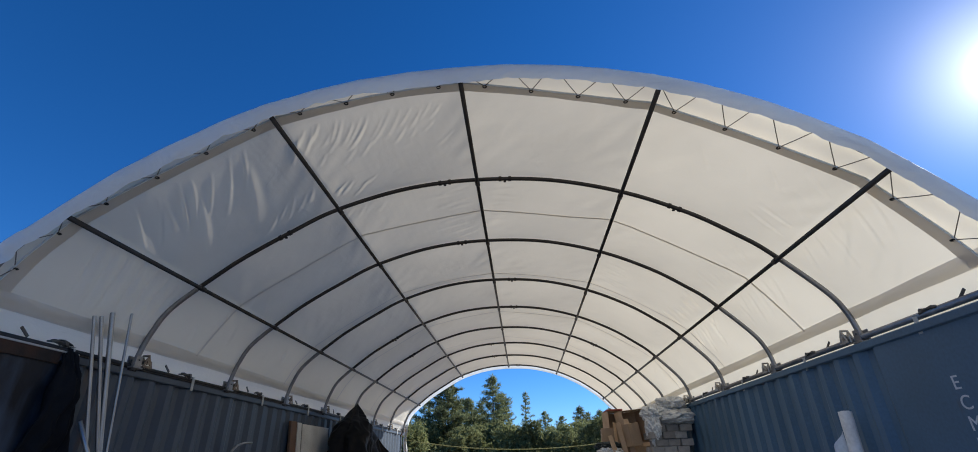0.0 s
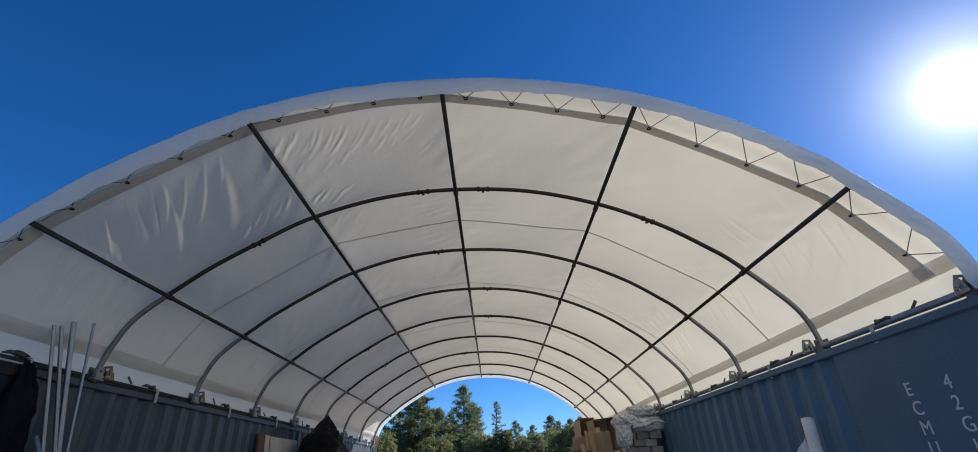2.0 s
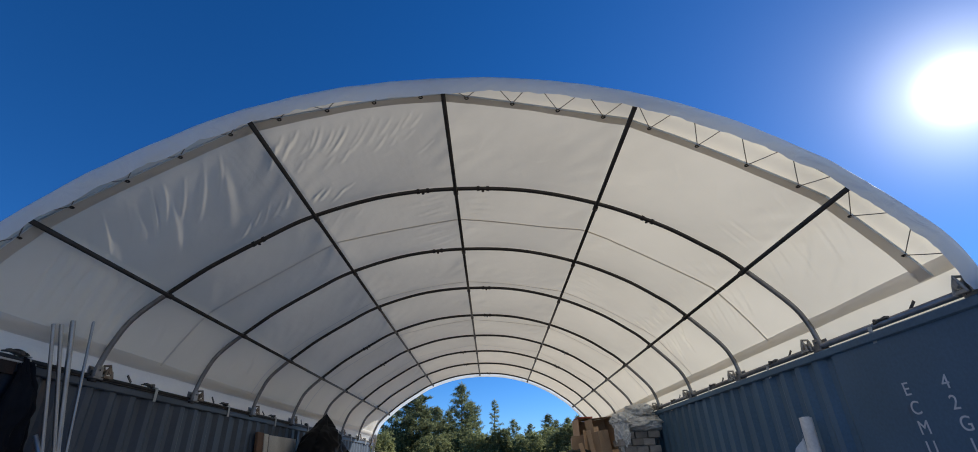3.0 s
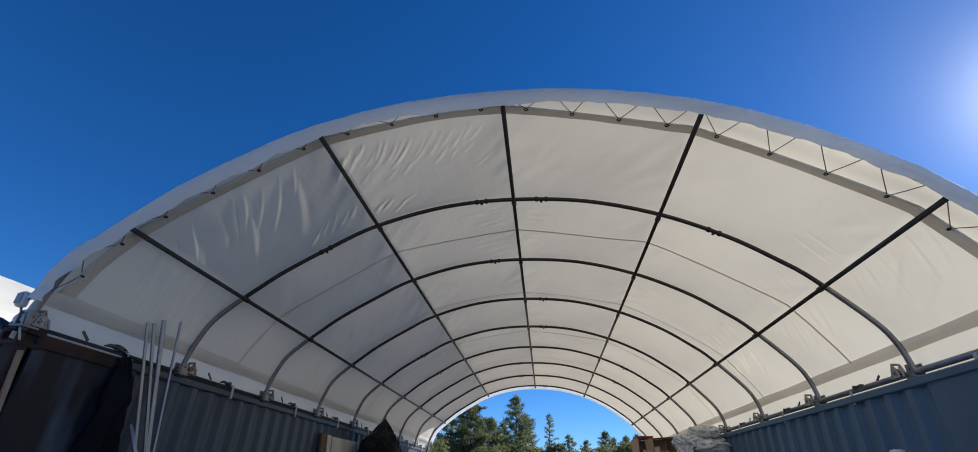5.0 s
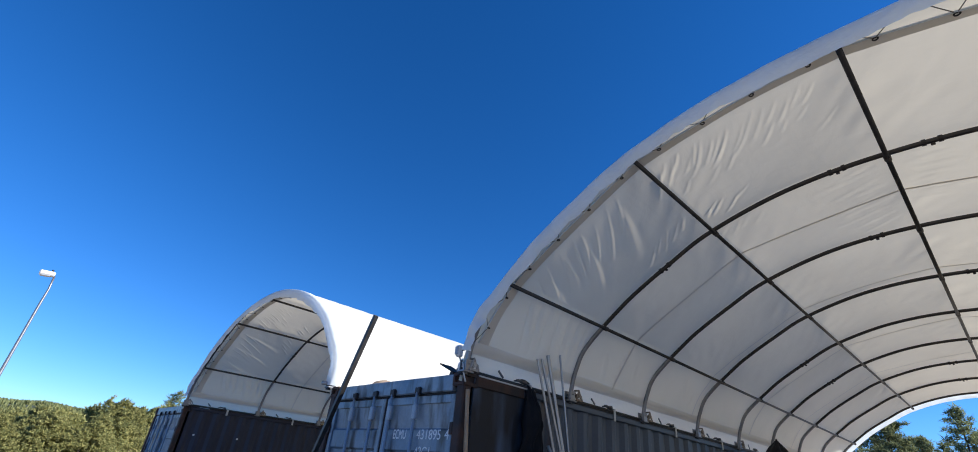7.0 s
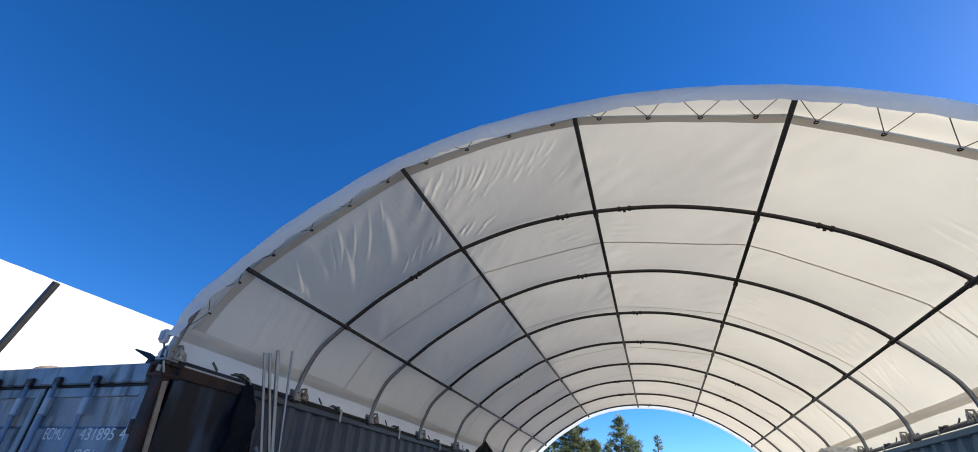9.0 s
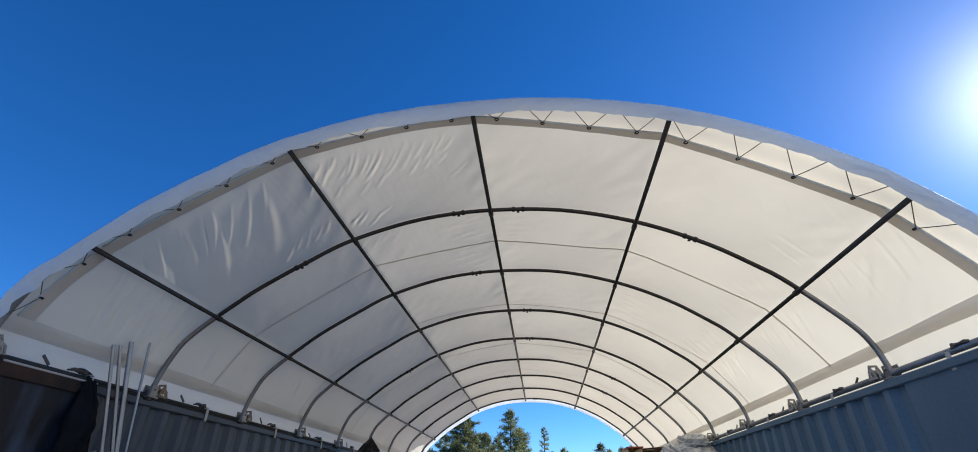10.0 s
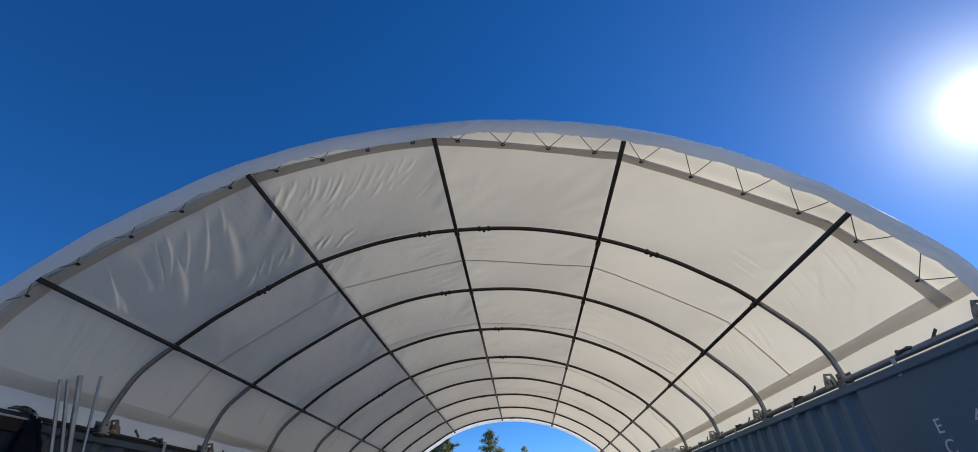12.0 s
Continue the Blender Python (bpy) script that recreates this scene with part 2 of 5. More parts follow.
def foliage(name, light, dark):
    m = bpy.data.materials.new(name)
    m.use_nodes = True
    n, l = m.node_tree.nodes, m.node_tree.links
    n.remove(n["Principled BSDF"])
    geo, info = n.new("ShaderNodeNewGeometry"), n.new("ShaderNodeObjectInfo")
    mix = n.new("ShaderNodeMix")
    mix.data_type = "RGBA"
    mix.inputs["A"].default_value, mix.inputs["B"].default_value = (*dark, 1), (*light, 1)
    l.new(geo.outputs["Random Per Island"], mix.inputs["Factor"])
    hs = n.new("ShaderNodeHueSaturation")
    vr = n.new("ShaderNodeMapRange")
    vr.inputs["To Min"].default_value, vr.inputs["To Max"].default_value = 0.75, 1.25
    l.new(info.outputs["Random"], vr.inputs["Value"])
    l.new(vr.outputs[0], hs.inputs["Value"])
    l.new(mix.outputs["Result"], hs.inputs["Color"])
    d, t = n.new("ShaderNodeBsdfDiffuse"), n.new("ShaderNodeBsdfTranslucent")
    mx = n.new("ShaderNodeMixShader")
    mx.inputs[0].default_value = 0.45
    for s in (d, t):
        l.new(hs.outputs[0], s.inputs["Color"])
    l.new(d.outputs[0], mx.inputs[1])
    l.new(t.outputs[0], mx.inputs[2])
    l.new(mx.outputs[0], n["Material Output"].inputs["Surface"])
    return m


NEEDLE = foliage("pine_needles", (0.39, 0.41, 0.20), (0.08, 0.105, 0.055))
JUNIPER = foliage("juniper_scale_leaves", (0.47, 0.43, 0.17), (0.17, 0.19, 0.075))


# ---- geometry helpers ----
class Geo:
    """Collects vertices and faces for one mesh."""

    def __init__(self):
        self.v, self.f = [], []

    def add(self, verts, faces):
        k = len(self.v)
        self.v += [tuple(p) for p in verts]
        self.f += [tuple(i + k for i in f) for f in faces]
        return self

    def box(self, lo, hi, ch=0.004, m=None):
        """A box with chamfered edges."""
        c = [(a + b) / 2 for a, b in zip(lo, hi)]
        h = [(b - a) / 2 for a, b in zip(lo, hi)]
        ch = min(ch, *[0.45 * a for a in h])
        vs, idx = [], {}
        for ax in range(3):
            for sx in (-1, 1):
                for sy in (-1, 1):
                    for sz in (-1, 1):
                        s = (sx, sy, sz)
                        p = Vector([c[i] + s[i] * (h[i] if i == ax else h[i] - ch) for i in range(3)])
                        idx[ax, s] = len(vs)
                        vs.append(m @ p if m else p)
        fs = []
        for ax in range(3):
            o = [i for i in range(3) if i != ax]
            for s in (-1, 1):
                ring = []
                for a, b in ((-1, -1), (1, -1), (1, 1), (-1, 1)):
                    k = [0, 0, 0]
                    k[ax], k[o[0]], k[o[1]] = s, a, b
                    ring.append(idx[ax, tuple(k)])
                fs.append(ring if (s > 0) == (ax != 1) else ring[::-1])
        for a in range(3):
            b = (a + 1) % 3
            c3 = 3 - a - b
            for sa in (-1, 1):
                for sb in (-1, 1):
                    k1, k2 = [0, 0, 0], [0, 0, 0]
                    k1[a] = k2[a] = sa
                    k1[b] = k2[b] = sb
                    k1[c3], k2[c3] = -1, 1
                    fs.append([idx[a, tuple(k1)], idx[a, tuple(k2)], idx[b, tuple(k2)], idx[b, tuple(k1)]])
        for s in ((x, y, z) for x in (-1, 1) for y in (-1, 1) for z in (-1, 1)):
            fs.append([idx[0, s], idx[1, s], idx[2, s]])
        return self.add(vs, fs)

    def tube(self, pts, r, n=10, caps=True):
        """A round tube along points; r is a number or a number a point."""
        pts = [Vector(p) for p in pts]
        rs = r if isinstance(r, (list, tuple)) else [r] * len(pts)
        rings, up = [], None
        for i, p in enumerate(pts):
            d = (pts[min(i + 1, len(pts) - 1)] - pts[max(i - 1, 0)]).normalized()
            if up is None:
                up = d.orthogonal().normalized()
            up = (up - d * up.dot(d)).normalized()
            side = d.cross(up)
            rings.append([p + (up * math.cos(a) + side * math.sin(a)) * rs[i] for a in (2 * math.pi * j / n for j in range(n))])
        vs = [v for ring in rings for v in ring]
        fs = [(i * n + j, i * n + (j + 1) % n, (i + 1) * n + (j + 1) % n, (i + 1) * n + j) for i in range(len(pts) - 1) for j in range(n)]
        if caps:
            fs += [tuple(range(n))[::-1], tuple(range((len(pts) - 1) * n, len(pts) * n))]
        return self.add(vs, fs)

    def grid(self, nu, nv, fn):
        vs = [fn(i / nu, j / nv) for i in range(nu + 1) for j in range(nv + 1)]
        w = nv + 1
        return self.add(vs, [(i * w + j, (i + 1) * w + j, (i + 1) * w + j + 1, i * w + j + 1) for i in range(nu) for j in range(nv)])

    def mesh(self, name, mat, smooth=False):
        me = bpy.data.meshes.new(name)
        me.from_pydata(self.v, [], self.f)
        bm = bmesh.new()
        bm.from_mesh(me)
        bmesh.ops.recalc_face_normals(bm, faces=bm.faces)
        bm.to_mesh(me)
        bm.free()
        me.materials.append(mat)
        if smooth:
            me.polygons.foreach_set("use_smooth", [True] * len(me.polygons))
        me.update()
        return me


def part(name, me, parent=None, label="", m=None):
    """Links a mesh as one object under a thing or a part."""
    ob = new(name, me)
    ob.parent = parent
    if m:
        ob.matrix_basis = m
    return tagged(ob, label)


def thing(name, label, category, group="", at=None):
    ob = tagged(new(name), label, category, group)
    if at:
        ob.matrix_basis = at
    return ob


def lettering(body, size, mat):
    """A flat mesh of built-in letters, centred on its left base."""
    cu = bpy.data.curves.new("letters", "FONT")
    cu.body, cu.size, cu.extrude = body, size, 0.0012
    tmp = bpy.data.objects.new("letters", cu)
    me = bpy.data.meshes.new_from_object(tmp)
    bpy.data.objects.remove(tmp)
    me.materials.clear()
    me.materials.append(mat)
    return me


# ---- ground and distance ----
CX = -0.35  # middle line between the containers
g = Geo()
edges = [-3000, -800, -200, -60, -30, -15, 0, 15, 30, 60, 200, 800, 3000]
g.grid(12, 12, lambda u, v: (edges[round(u * 12)], edges[round(v * 12)], 0.0))
tagged(new("ground", g.mesh("ground", GROUND)), "dry tan gravel and dirt yard", "ground", kind="structure")


def hill_height(a, far):
    return far * (0.039 + 0.005 * noise.noise(Vector((a * 5, far * 0.001, 3))) + 0.003 * noise.noise(Vector((a * 22, 0, 7))))


g = Geo()


def hill_point(u, v):
    a = radians(-125 + 60 * u)
    far = 520 + 500 * v
    z = hill_height(a, far) * min(1, v * 1.6) - 2 + 1.2 * noise.noise(Vector((a * 400, v * 60, 0)))
    return (far * math.sin(a), far * math.cos(a), z)


g.grid(240, 24, hill_point)
tagged(new("backdrop", g.mesh("hill", HILL, True)), "low wooded ridge on the horizon", "hill", kind="structure")

# ---- containers ----
CL, CW, CH = 12.19, 2.44, 2.665


def corrugated(x, y0, y1, z0, z1, depth, mat, name, flat=0.0):
    """A steel wall along y with trapezoid folds towards -depth; thick 12 mm; flat: length left plain at the start."""
    pitch, prof, y = 0.278, [], y0
    if flat:
        prof += [(y0, 0.0)]
        y = y0 + flat
    while y < y1 - pitch:
        prof += [(y, 0.0), (y + 0.072, 0.0), (y + 0.14, 1.0), (y + 0.21, 1.0)]
        y += pitch
    prof += [(y, 0.0), (y1, 0.0)]
    g = Geo()
    back = 0.012 if depth > 0 else -0.012
    vs = []
    for py, k in prof:
        xx = x - depth * k
        vs += [(xx, py, z0), (xx, py, z1), (xx - back, py, z1), (xx - back, py, z0)]
    fs = []
    for i in range(len(prof) - 1):
        a, b = 4 * i, 4 * i + 4
        fs += [(a + j, a + (j + 1) % 4, b + (j + 1) % 4, b + j) for j in range(4)]
    g.add(vs, fs)
    return g.mesh(name, mat)


def casting():
    """A corner casting with an oval hole in two sides, 178 x 162 x 118 mm."""
    g = Geo()
    bm = bmesh.new()
    bmesh.ops.create_cube(bm, size=1.0)
    bmesh.ops.scale(bm, vec=(0.162, 0.178, 0.118), verts=bm.verts)
    bmesh.ops.bevel(bm, geom=list(bm.edges), offset=0.008, segments=2, affect="EDGES")
    faces = [f for f in bm.faces if f.calc_area() > 0.008]
    for f in faces:
        r = bmesh.ops.inset_region(bm, faces=[f], thickness=0.032, depth=0.0)
        bmesh.ops.inset_region(bm, faces=[f], thickness=0.004, depth=-0.03)
    me = bpy.data.meshes.new("corner_casting")
    bm.to_mesh(me)
    bm.free()
    me.materials.append(RUSTED)
    return me


CASTING = casting()


def container(at, paint, label, group, door_paint, roof_paint, flat=0.0):
    """A 40-foot box, its origin at the front left base corner."""
    c = thing("shipping_container", label, "container", group, at)
    for sx in (0, 1):
        x = CW - 0.025 if sx else 0.025
        part("side_wall", corrugated(x, 0.14, CL - 0.14, 0.16, CH - 0.055, 0.036 if sx else -0.036, paint, "side_wall", flat), c)
        part("top_rail", Geo().box((CW - 0.065 if sx else 0.005, 0.14, CH - 0.075), (CW - 0.005 if sx else 0.065, CL - 0.14, CH - 0.012), 0.008).mesh("top_rail", paint), c)
        part("bottom_rail", Geo().box((CW - 0.055 if sx else 0.005, 0.14, 0.03), (CW - 0.005 if sx else 0.055, CL - 0.14, 0.175), 0.008).mesh("bottom_rail", paint), c)
        for sy in (0, 1):
            lo = (CW - 0.108 if sx else 0.008, CL - 0.10 if sy else 0.008, 0.10)
            part("corner_post", Geo().box(lo, (lo[0] + 0.1, lo[1] + 0.092, CH - 0.10), 0.012).mesh("corner_post", RUSTED if not sy else paint), c, "rusted corner post" if not sy else "")
            for sz in (0, 1):
                part("corner_casting", CASTING, c, "", pose(CW - 0.081 if sx else 0.081, CL - 0.089 if sy else 0.089, CH - 0.056 if sz else 0.059))
    roof = Geo()
    roof.grid(2, 88, lambda u, v: (0.06 + u * (CW - 0.12), 0.1 + v * (CL - 0.2), CH - 0.03 + 0.016 * ((round(v * 88) // 2) % 2)))
    part("roof_panel", roof.mesh("roof_panel", roof_paint), c)
    part("floor_panel", Geo().box((0.06, 0.1, 0.10), (CW - 0.06, CL - 0.1, 0.15)).mesh("floor_panel", TIMBER), c)
    part("end_wall", Geo().box((0.16, CL - 0.07, 0.12), (CW - 0.16, CL - 0.03, CH - 0.12)).mesh("end_wall", paint), c)
    for z0, z1 in ((CH - 0.115, CH - 0.006), (0.02, 0.16)):
        part("end_rail", Geo().box((0.165, CL - 0.09, z0), (CW - 0.165, CL - 0.012, z1), 0.01).mesh("end_rail", paint), c)
    part("door_header", Geo().box((0.165, 0.012, CH - 0.155), (CW - 0.165, 0.10, CH - 0.008), 0.01).mesh("door_header", door_paint), c)
    part("door_sill", Geo().box((0.165, 0.012, 0.02), (CW - 0.165, 0.10, 0.15), 0.01).mesh("door_sill", door_paint), c)
    for k in (0, 1):
        x0 = 0.113 if k == 0 else CW / 2 + 0.008
        x1 = CW / 2 - 0.008 if k == 0 else CW - 0.113
        z0, z1 = 0.165, CH - 0.175
        # a pressed leaf: three shallow recesses between flat bands
        leaf = Geo()
        zs = [z0]
        for i in range(5):
            a = z0 + 0.22 + i * 0.45
            zs += [a, a + 0.02, a + 0.26, a + 0.28]
        zs = [z for z in zs if z < z1 - 0.05] + [z1]
        rows = []
        for i, z in enumerate(zs):
            deep = 0.022 if (i % 4) in (2, 3) and 0 < i < len(zs) - 1 else 0.0
            rows.append((z, 0.045 + deep))
        vs = []
        for z, y in rows:
            vs += [(x0 + 0.05, y, z), (x1 - 0.05, y, z)]
        leaf.add(vs, [(2 * i, 2 * i + 1, 2 * i + 3, 2 * i + 2) for i in range(len(rows) - 1)])
        leaf.box((x0 + 0.012, 0.030, z0), (x0 + 0.075, 0.085, z1), 0.006)
        leaf.box((x1 - 0.075, 0.030, z0), (x1 - 0.012, 0.085, z1), 0.006)
        leaf.box((x0 + 0.078, 0.034, z1 - 0.075), (x1 - 0.078, 0.085, z1), 0.006)
        leaf.box((x0 + 0.078, 0.034, z0), (x1 - 0.078, 0.085, z0 + 0.10), 0.006)
        door = part("door", leaf.mesh("door", door_paint), c, "faded blue steel door leaf with worn paint")
        gask = Geo()
        gask.box((x0, 0.036, z1 + 0.001), (x1, 0.075, z1 + 0.016), 0.004)
        gask.box((x0 - 0.004, 0.036, z0), (x0 + 0.0105, 0.075, z1), 0.004)
        gask.box((x1 - 0.0105, 0.036, z0), (x1 + 0.004, 0.075, z1), 0.004)
        part("gasket", gask.mesh("gasket", RUBBER), door, "black rubber gasket")
        for xb in ((0.595, 1.015) if k == 0 else (1.345, 1.77)):
            bar = part("locking_bar", Geo().tube([(xb, 0.005, 0.10), (xb, 0.005, CH - 0.10)], 0.017, 12).mesh("locking_bar", BARSTEEL, True), door)
            for zb in (CH - 0.125, 0.10):
                kb = Geo().box((xb - 0.035, -0.012, zb - 0.03), (xb + 0.045, 0.03, zb + 0.03), 0.012)
                kb.box((xb + 0.03, -0.022, zb - 0.045), (xb + 0.055, 0.014, zb + 0.02), 0.008)
                part("cam_keeper", kb.mesh("cam_keeper", BLACKIRON), bar, "black cast cam keeper")
            for zb in (CH - 0.27, 1.35, 0.55):
                gb = Geo().box((xb - 0.032, -0.016, zb - 0.12), (xb + 0.032, 0.031, zb + 0.02), 0.01)
                part("bar_guide", gb.mesh("bar_guide", BARSTEEL), bar)
            hd = Geo().box((xb, -0.028, 1.02), (xb + 0.30, -0.016, 1.06), 0.004)
            part("handle", hd.mesh("handle", BARSTEEL), bar)
        for zb in (0.35, 0.9, 1.55, 2.2):
            xh = x0 - 0.012 if k == 0 else x1 - 0.03
            part("hinge", Geo().box((xh, 0.005, zb - 0.05), (xh + 0.042, 0.028, zb + 0.05), 0.008).mesh("hinge", RUSTED), door)
    return c


left = container(pose(CX - 3.15 - CW, 0, 0), SLATE, "dark slate forty-foot shipping container with faded blue doors", "shipping containers", BLUEDOOR, BOUNCEROOF)
right = container(pose(CX + 3.19, -0.27, 0), BLUE, "blue forty-foot shipping container with white stencilled code", "shipping containers", BLUE, BLUE, flat=1.45)
SHIFT = -8.88  # to the next shelter
far_left = container(pose(CX + SHIFT - 3.15 - CW, 0, 0), NAVY, "dark container carrying the far edge of the next shelter", "shipping containers", BLUEDOOR, BOUNCEROOF)


ox = CX - 3.15 - CW
for body, x, z, wide in (("ECMU", -4.525, 2.11, 0.68), ("431895", -4.14, 2.11, 1.0), ("4", -3.715, 2.11, 1.0), ("42G1", -4.145, 1.965, 0.92)):
    part("lettering", lettering(body, 0.12, LETTER), left, "white stencilled container code", pose(x - ox, 0.0285 if body == "4" else 0.0435, z, 90, 0, 0) @ Matrix.Diagonal((wide, 1, 1, 1)))
for col, y, word in ((0, 1.04, "ECMU"), (1, 0.72, "42G1")):
    for i, ch in enumerate(word):
        part("lettering", lettering(ch, 0.125, LETTER), right, "white stencilled container code", pose(0.0235, y + 0.028, 2.187 - 0.125 * i, 90, 0, -90))
# bright worn edge strip on the rusted front post of the dark container
part("edge_strip", Geo().box((-0.012, -0.016, -2.2), (0.012, 0.016, 0.0), 0.003).mesh("edge_strip", PALETIMBER), left, "pale strip up the rusted post", pose(CW + 0.006, 0.045, CH - 0.145, 5.5, 0, 0))

# first panel, its blue sky reflection painted on
part("front_panel", Geo().box((CW - 0.030, 0.142, 0.18), (CW - 0.021, 1.0, CH - 0.08), 0.002).mesh("front_panel", SKYSHEEN), left, "near-black first wall panel with painted blue sky sheen")
part("rail_cap", Geo().box((CW - 0.02, 0.142, CH - 0.10), (CW - 0.002, 0.80, CH - 0.008), 0.004).mesh("rail_cap", RUSTED), left, "rusted cap on the top rail")
part("pale_strip", Geo().box((CW - 0.010, 0.17, CH - 0.012), (CW + 0.003, 0.95, CH + 0.002), 0.002).mesh("pale_strip", TAB), left, "thin pale strip along the rail")
for y, z in ((0.365, 2.12), (1.257, 2.14)):
    g = Geo().tube([(CW - 0.03, y, z), (CW - 0.012, y, z)], 0.02, 12)
    part("sticker", g.mesh("sticker", LETTER), far_left, "small round white spot")

# ---- the hoop shelter ----
BAY, BAYS = 1.524, 8
EDGE = {-1: 3.175, 1: 3.245}  # base pipes, from the middle
LEFT_SIDE = [(0, 4.469), (0.75, 4.400), (1.46, 4.190), (1.91, 3.953), (2.26, 3.746), (2.50, 3.579), (2.925, 3.225), (3.07, 2.980), (3.135, 2.76), (3.15, 2.64)]
RIGHT_SIDE = [(0, 4.469), (0.75, 4.420), (1.46, 4.237), (2.06, 3.968), (2.48, 3.696), (2.70, 3.523), (3.08, 3.128), (3.20, 2.928), (3.245, 2.74), (3.255, 2.64)]


def spline(points, steps=10):
    out = []
    p = [Vector((-points[1][0], points[1][1]))] + [Vector(q) for q in points] + [Vector((points[-1][0] + 0.01, points[-1][1] - 0.2))]
    for i in range(1, len(p) - 2):
        for k in range(steps):
            t = k / steps
            out.append(0.5 * (2 * p[i] + (p[i + 1] - p[i - 1]) * t + (2 * p[i - 1] - 5 * p[i] + 4 * p[i + 1] - p[i + 2]) * t * t + (3 * p[i] - p[i - 1] - 3 * p[i + 1] + p[i + 2]) * t**3))
    out.append(p[-2])
    return out


def table(points):
    half = spline(points)
    run = [0.0]
    for a, b in zip(half, half[1:]):
        run.append(run[-1] + (b - a).length)
    return run, [p[0] for p in half], [p[1] for p in half]


SIDES = {-1: table(LEFT_SIDE), 1: table(RIGHT_SIDE)}
REACH = {k: v[0][-1] for k, v in SIDES.items()}


def arch(s, off=0.0):
    """The point of the hoop s metres along it from the ridge (right is plus), off metres outwards."""
    sd = 1 if s >= 0 else -1
    run, hx, hz = SIDES[sd]
    a = min(abs(s), run[-1])
    e = 0.02
    x, z = np.interp(a, run, hx), np.interp(a, run, hz)
    x1, z1 = np.interp(min(a + e, run[-1]), run, hx), np.interp(min(a + e, run[-1]), run, hz)
    x0, z0 = np.interp(max(a - e, 0), run, hx), np.interp(max(a - e, 0), run, hz)
    if a < e:
        x0, z0 = -x1, z1
    t = Vector((x1 - x0, z1 - z0)).normalized()
    n = Vector((-t[1], t[0]))
    if n[0] < 0 and n[1] < 0.1:
        n = -n
    x, z = x + n[0] * off, z + n[1] * off
    over = abs(s) - a
    return Vector(((x + 0.1 * over) * sd, z - over))


def along(dx):
    """Metres along the hoop at dx from the middle."""
    run, hx, _ = SIDES[1 if dx >= 0 else -1]
    return math.copysign(float(np.interp(abs(dx), hx, run)), dx)


PURLIN_AT = [(-2.683, 3.393), (-1.402, 4.166), (0.014, 4.425), (1.445, 4.179), (2.744, 3.421)]
PURLINS = [along(x) for x, _ in PURLIN_AT]


def smooth(a, b, x):
    t = min(max((x - a) / (b - a), 0), 1)
    return t * t * (3 - 2 * t)


# between hoops the cloth is drawn flat from purlin to purlin
KNOTS = [-REACH[-1] + 0.12, *PURLINS, REACH[1] - 0.12]
SAG_S, SAG_D = [], []
for a, b in zip(KNOTS, KNOTS[1:]):
    pa, pb = arch(a, 0.036), arch(b, 0.036)
    for i in range(24):
        s = a + (b - a) * i / 24
        here, out = arch(s, 0.036), arch(s, 1.036) - arch(s, 0.036)
        way = (pb - pa).normalized()
        side = Vector((-way[1], way[0]))
        SAG_S.append(s)
        SAG_D.append((pa - here).dot(side) / out.dot(side))


def cloth_offset(s, y):
    """How far the stretched cloth lies outside the hoop's centre line, with its sag, folds and puckers."""
    bay = (y / BAY) % 1.0
    off = 0.036 + 0.80 * float(np.interp(s, SAG_S, SAG_D)) * math.sin(math.pi * min(max(bay, 0), 1)) ** 0.75
    off += 0.007 * noise.noise(Vector((s * 0.9, y * 0.8, 1.7)))
    # diagonal puckers beside the purlins
    for k, sp in enumerate(PURLINS):
        d = s - sp
        w = math.exp(-((d / 0.35) ** 2)) * math.sin(math.pi * bay)
        if w > 0.05:
            off += 0.008 * w * noise.noise(Vector((d * 6 + y * 4.5, y * 2.0 - d * 2, k * 3.7)))
    off += 0.0012 * noise.noise(Vector((s * 7 + y * 3, y * 5, 4)))
    off -= 0.018 * smooth(0.25, 0.02, y)
    return off


def grommet(s):
    """How far behind the front hoop the laced edge hangs."""
    return 0.07 + 0.13 * smooth(-0.7, 1.5, s)


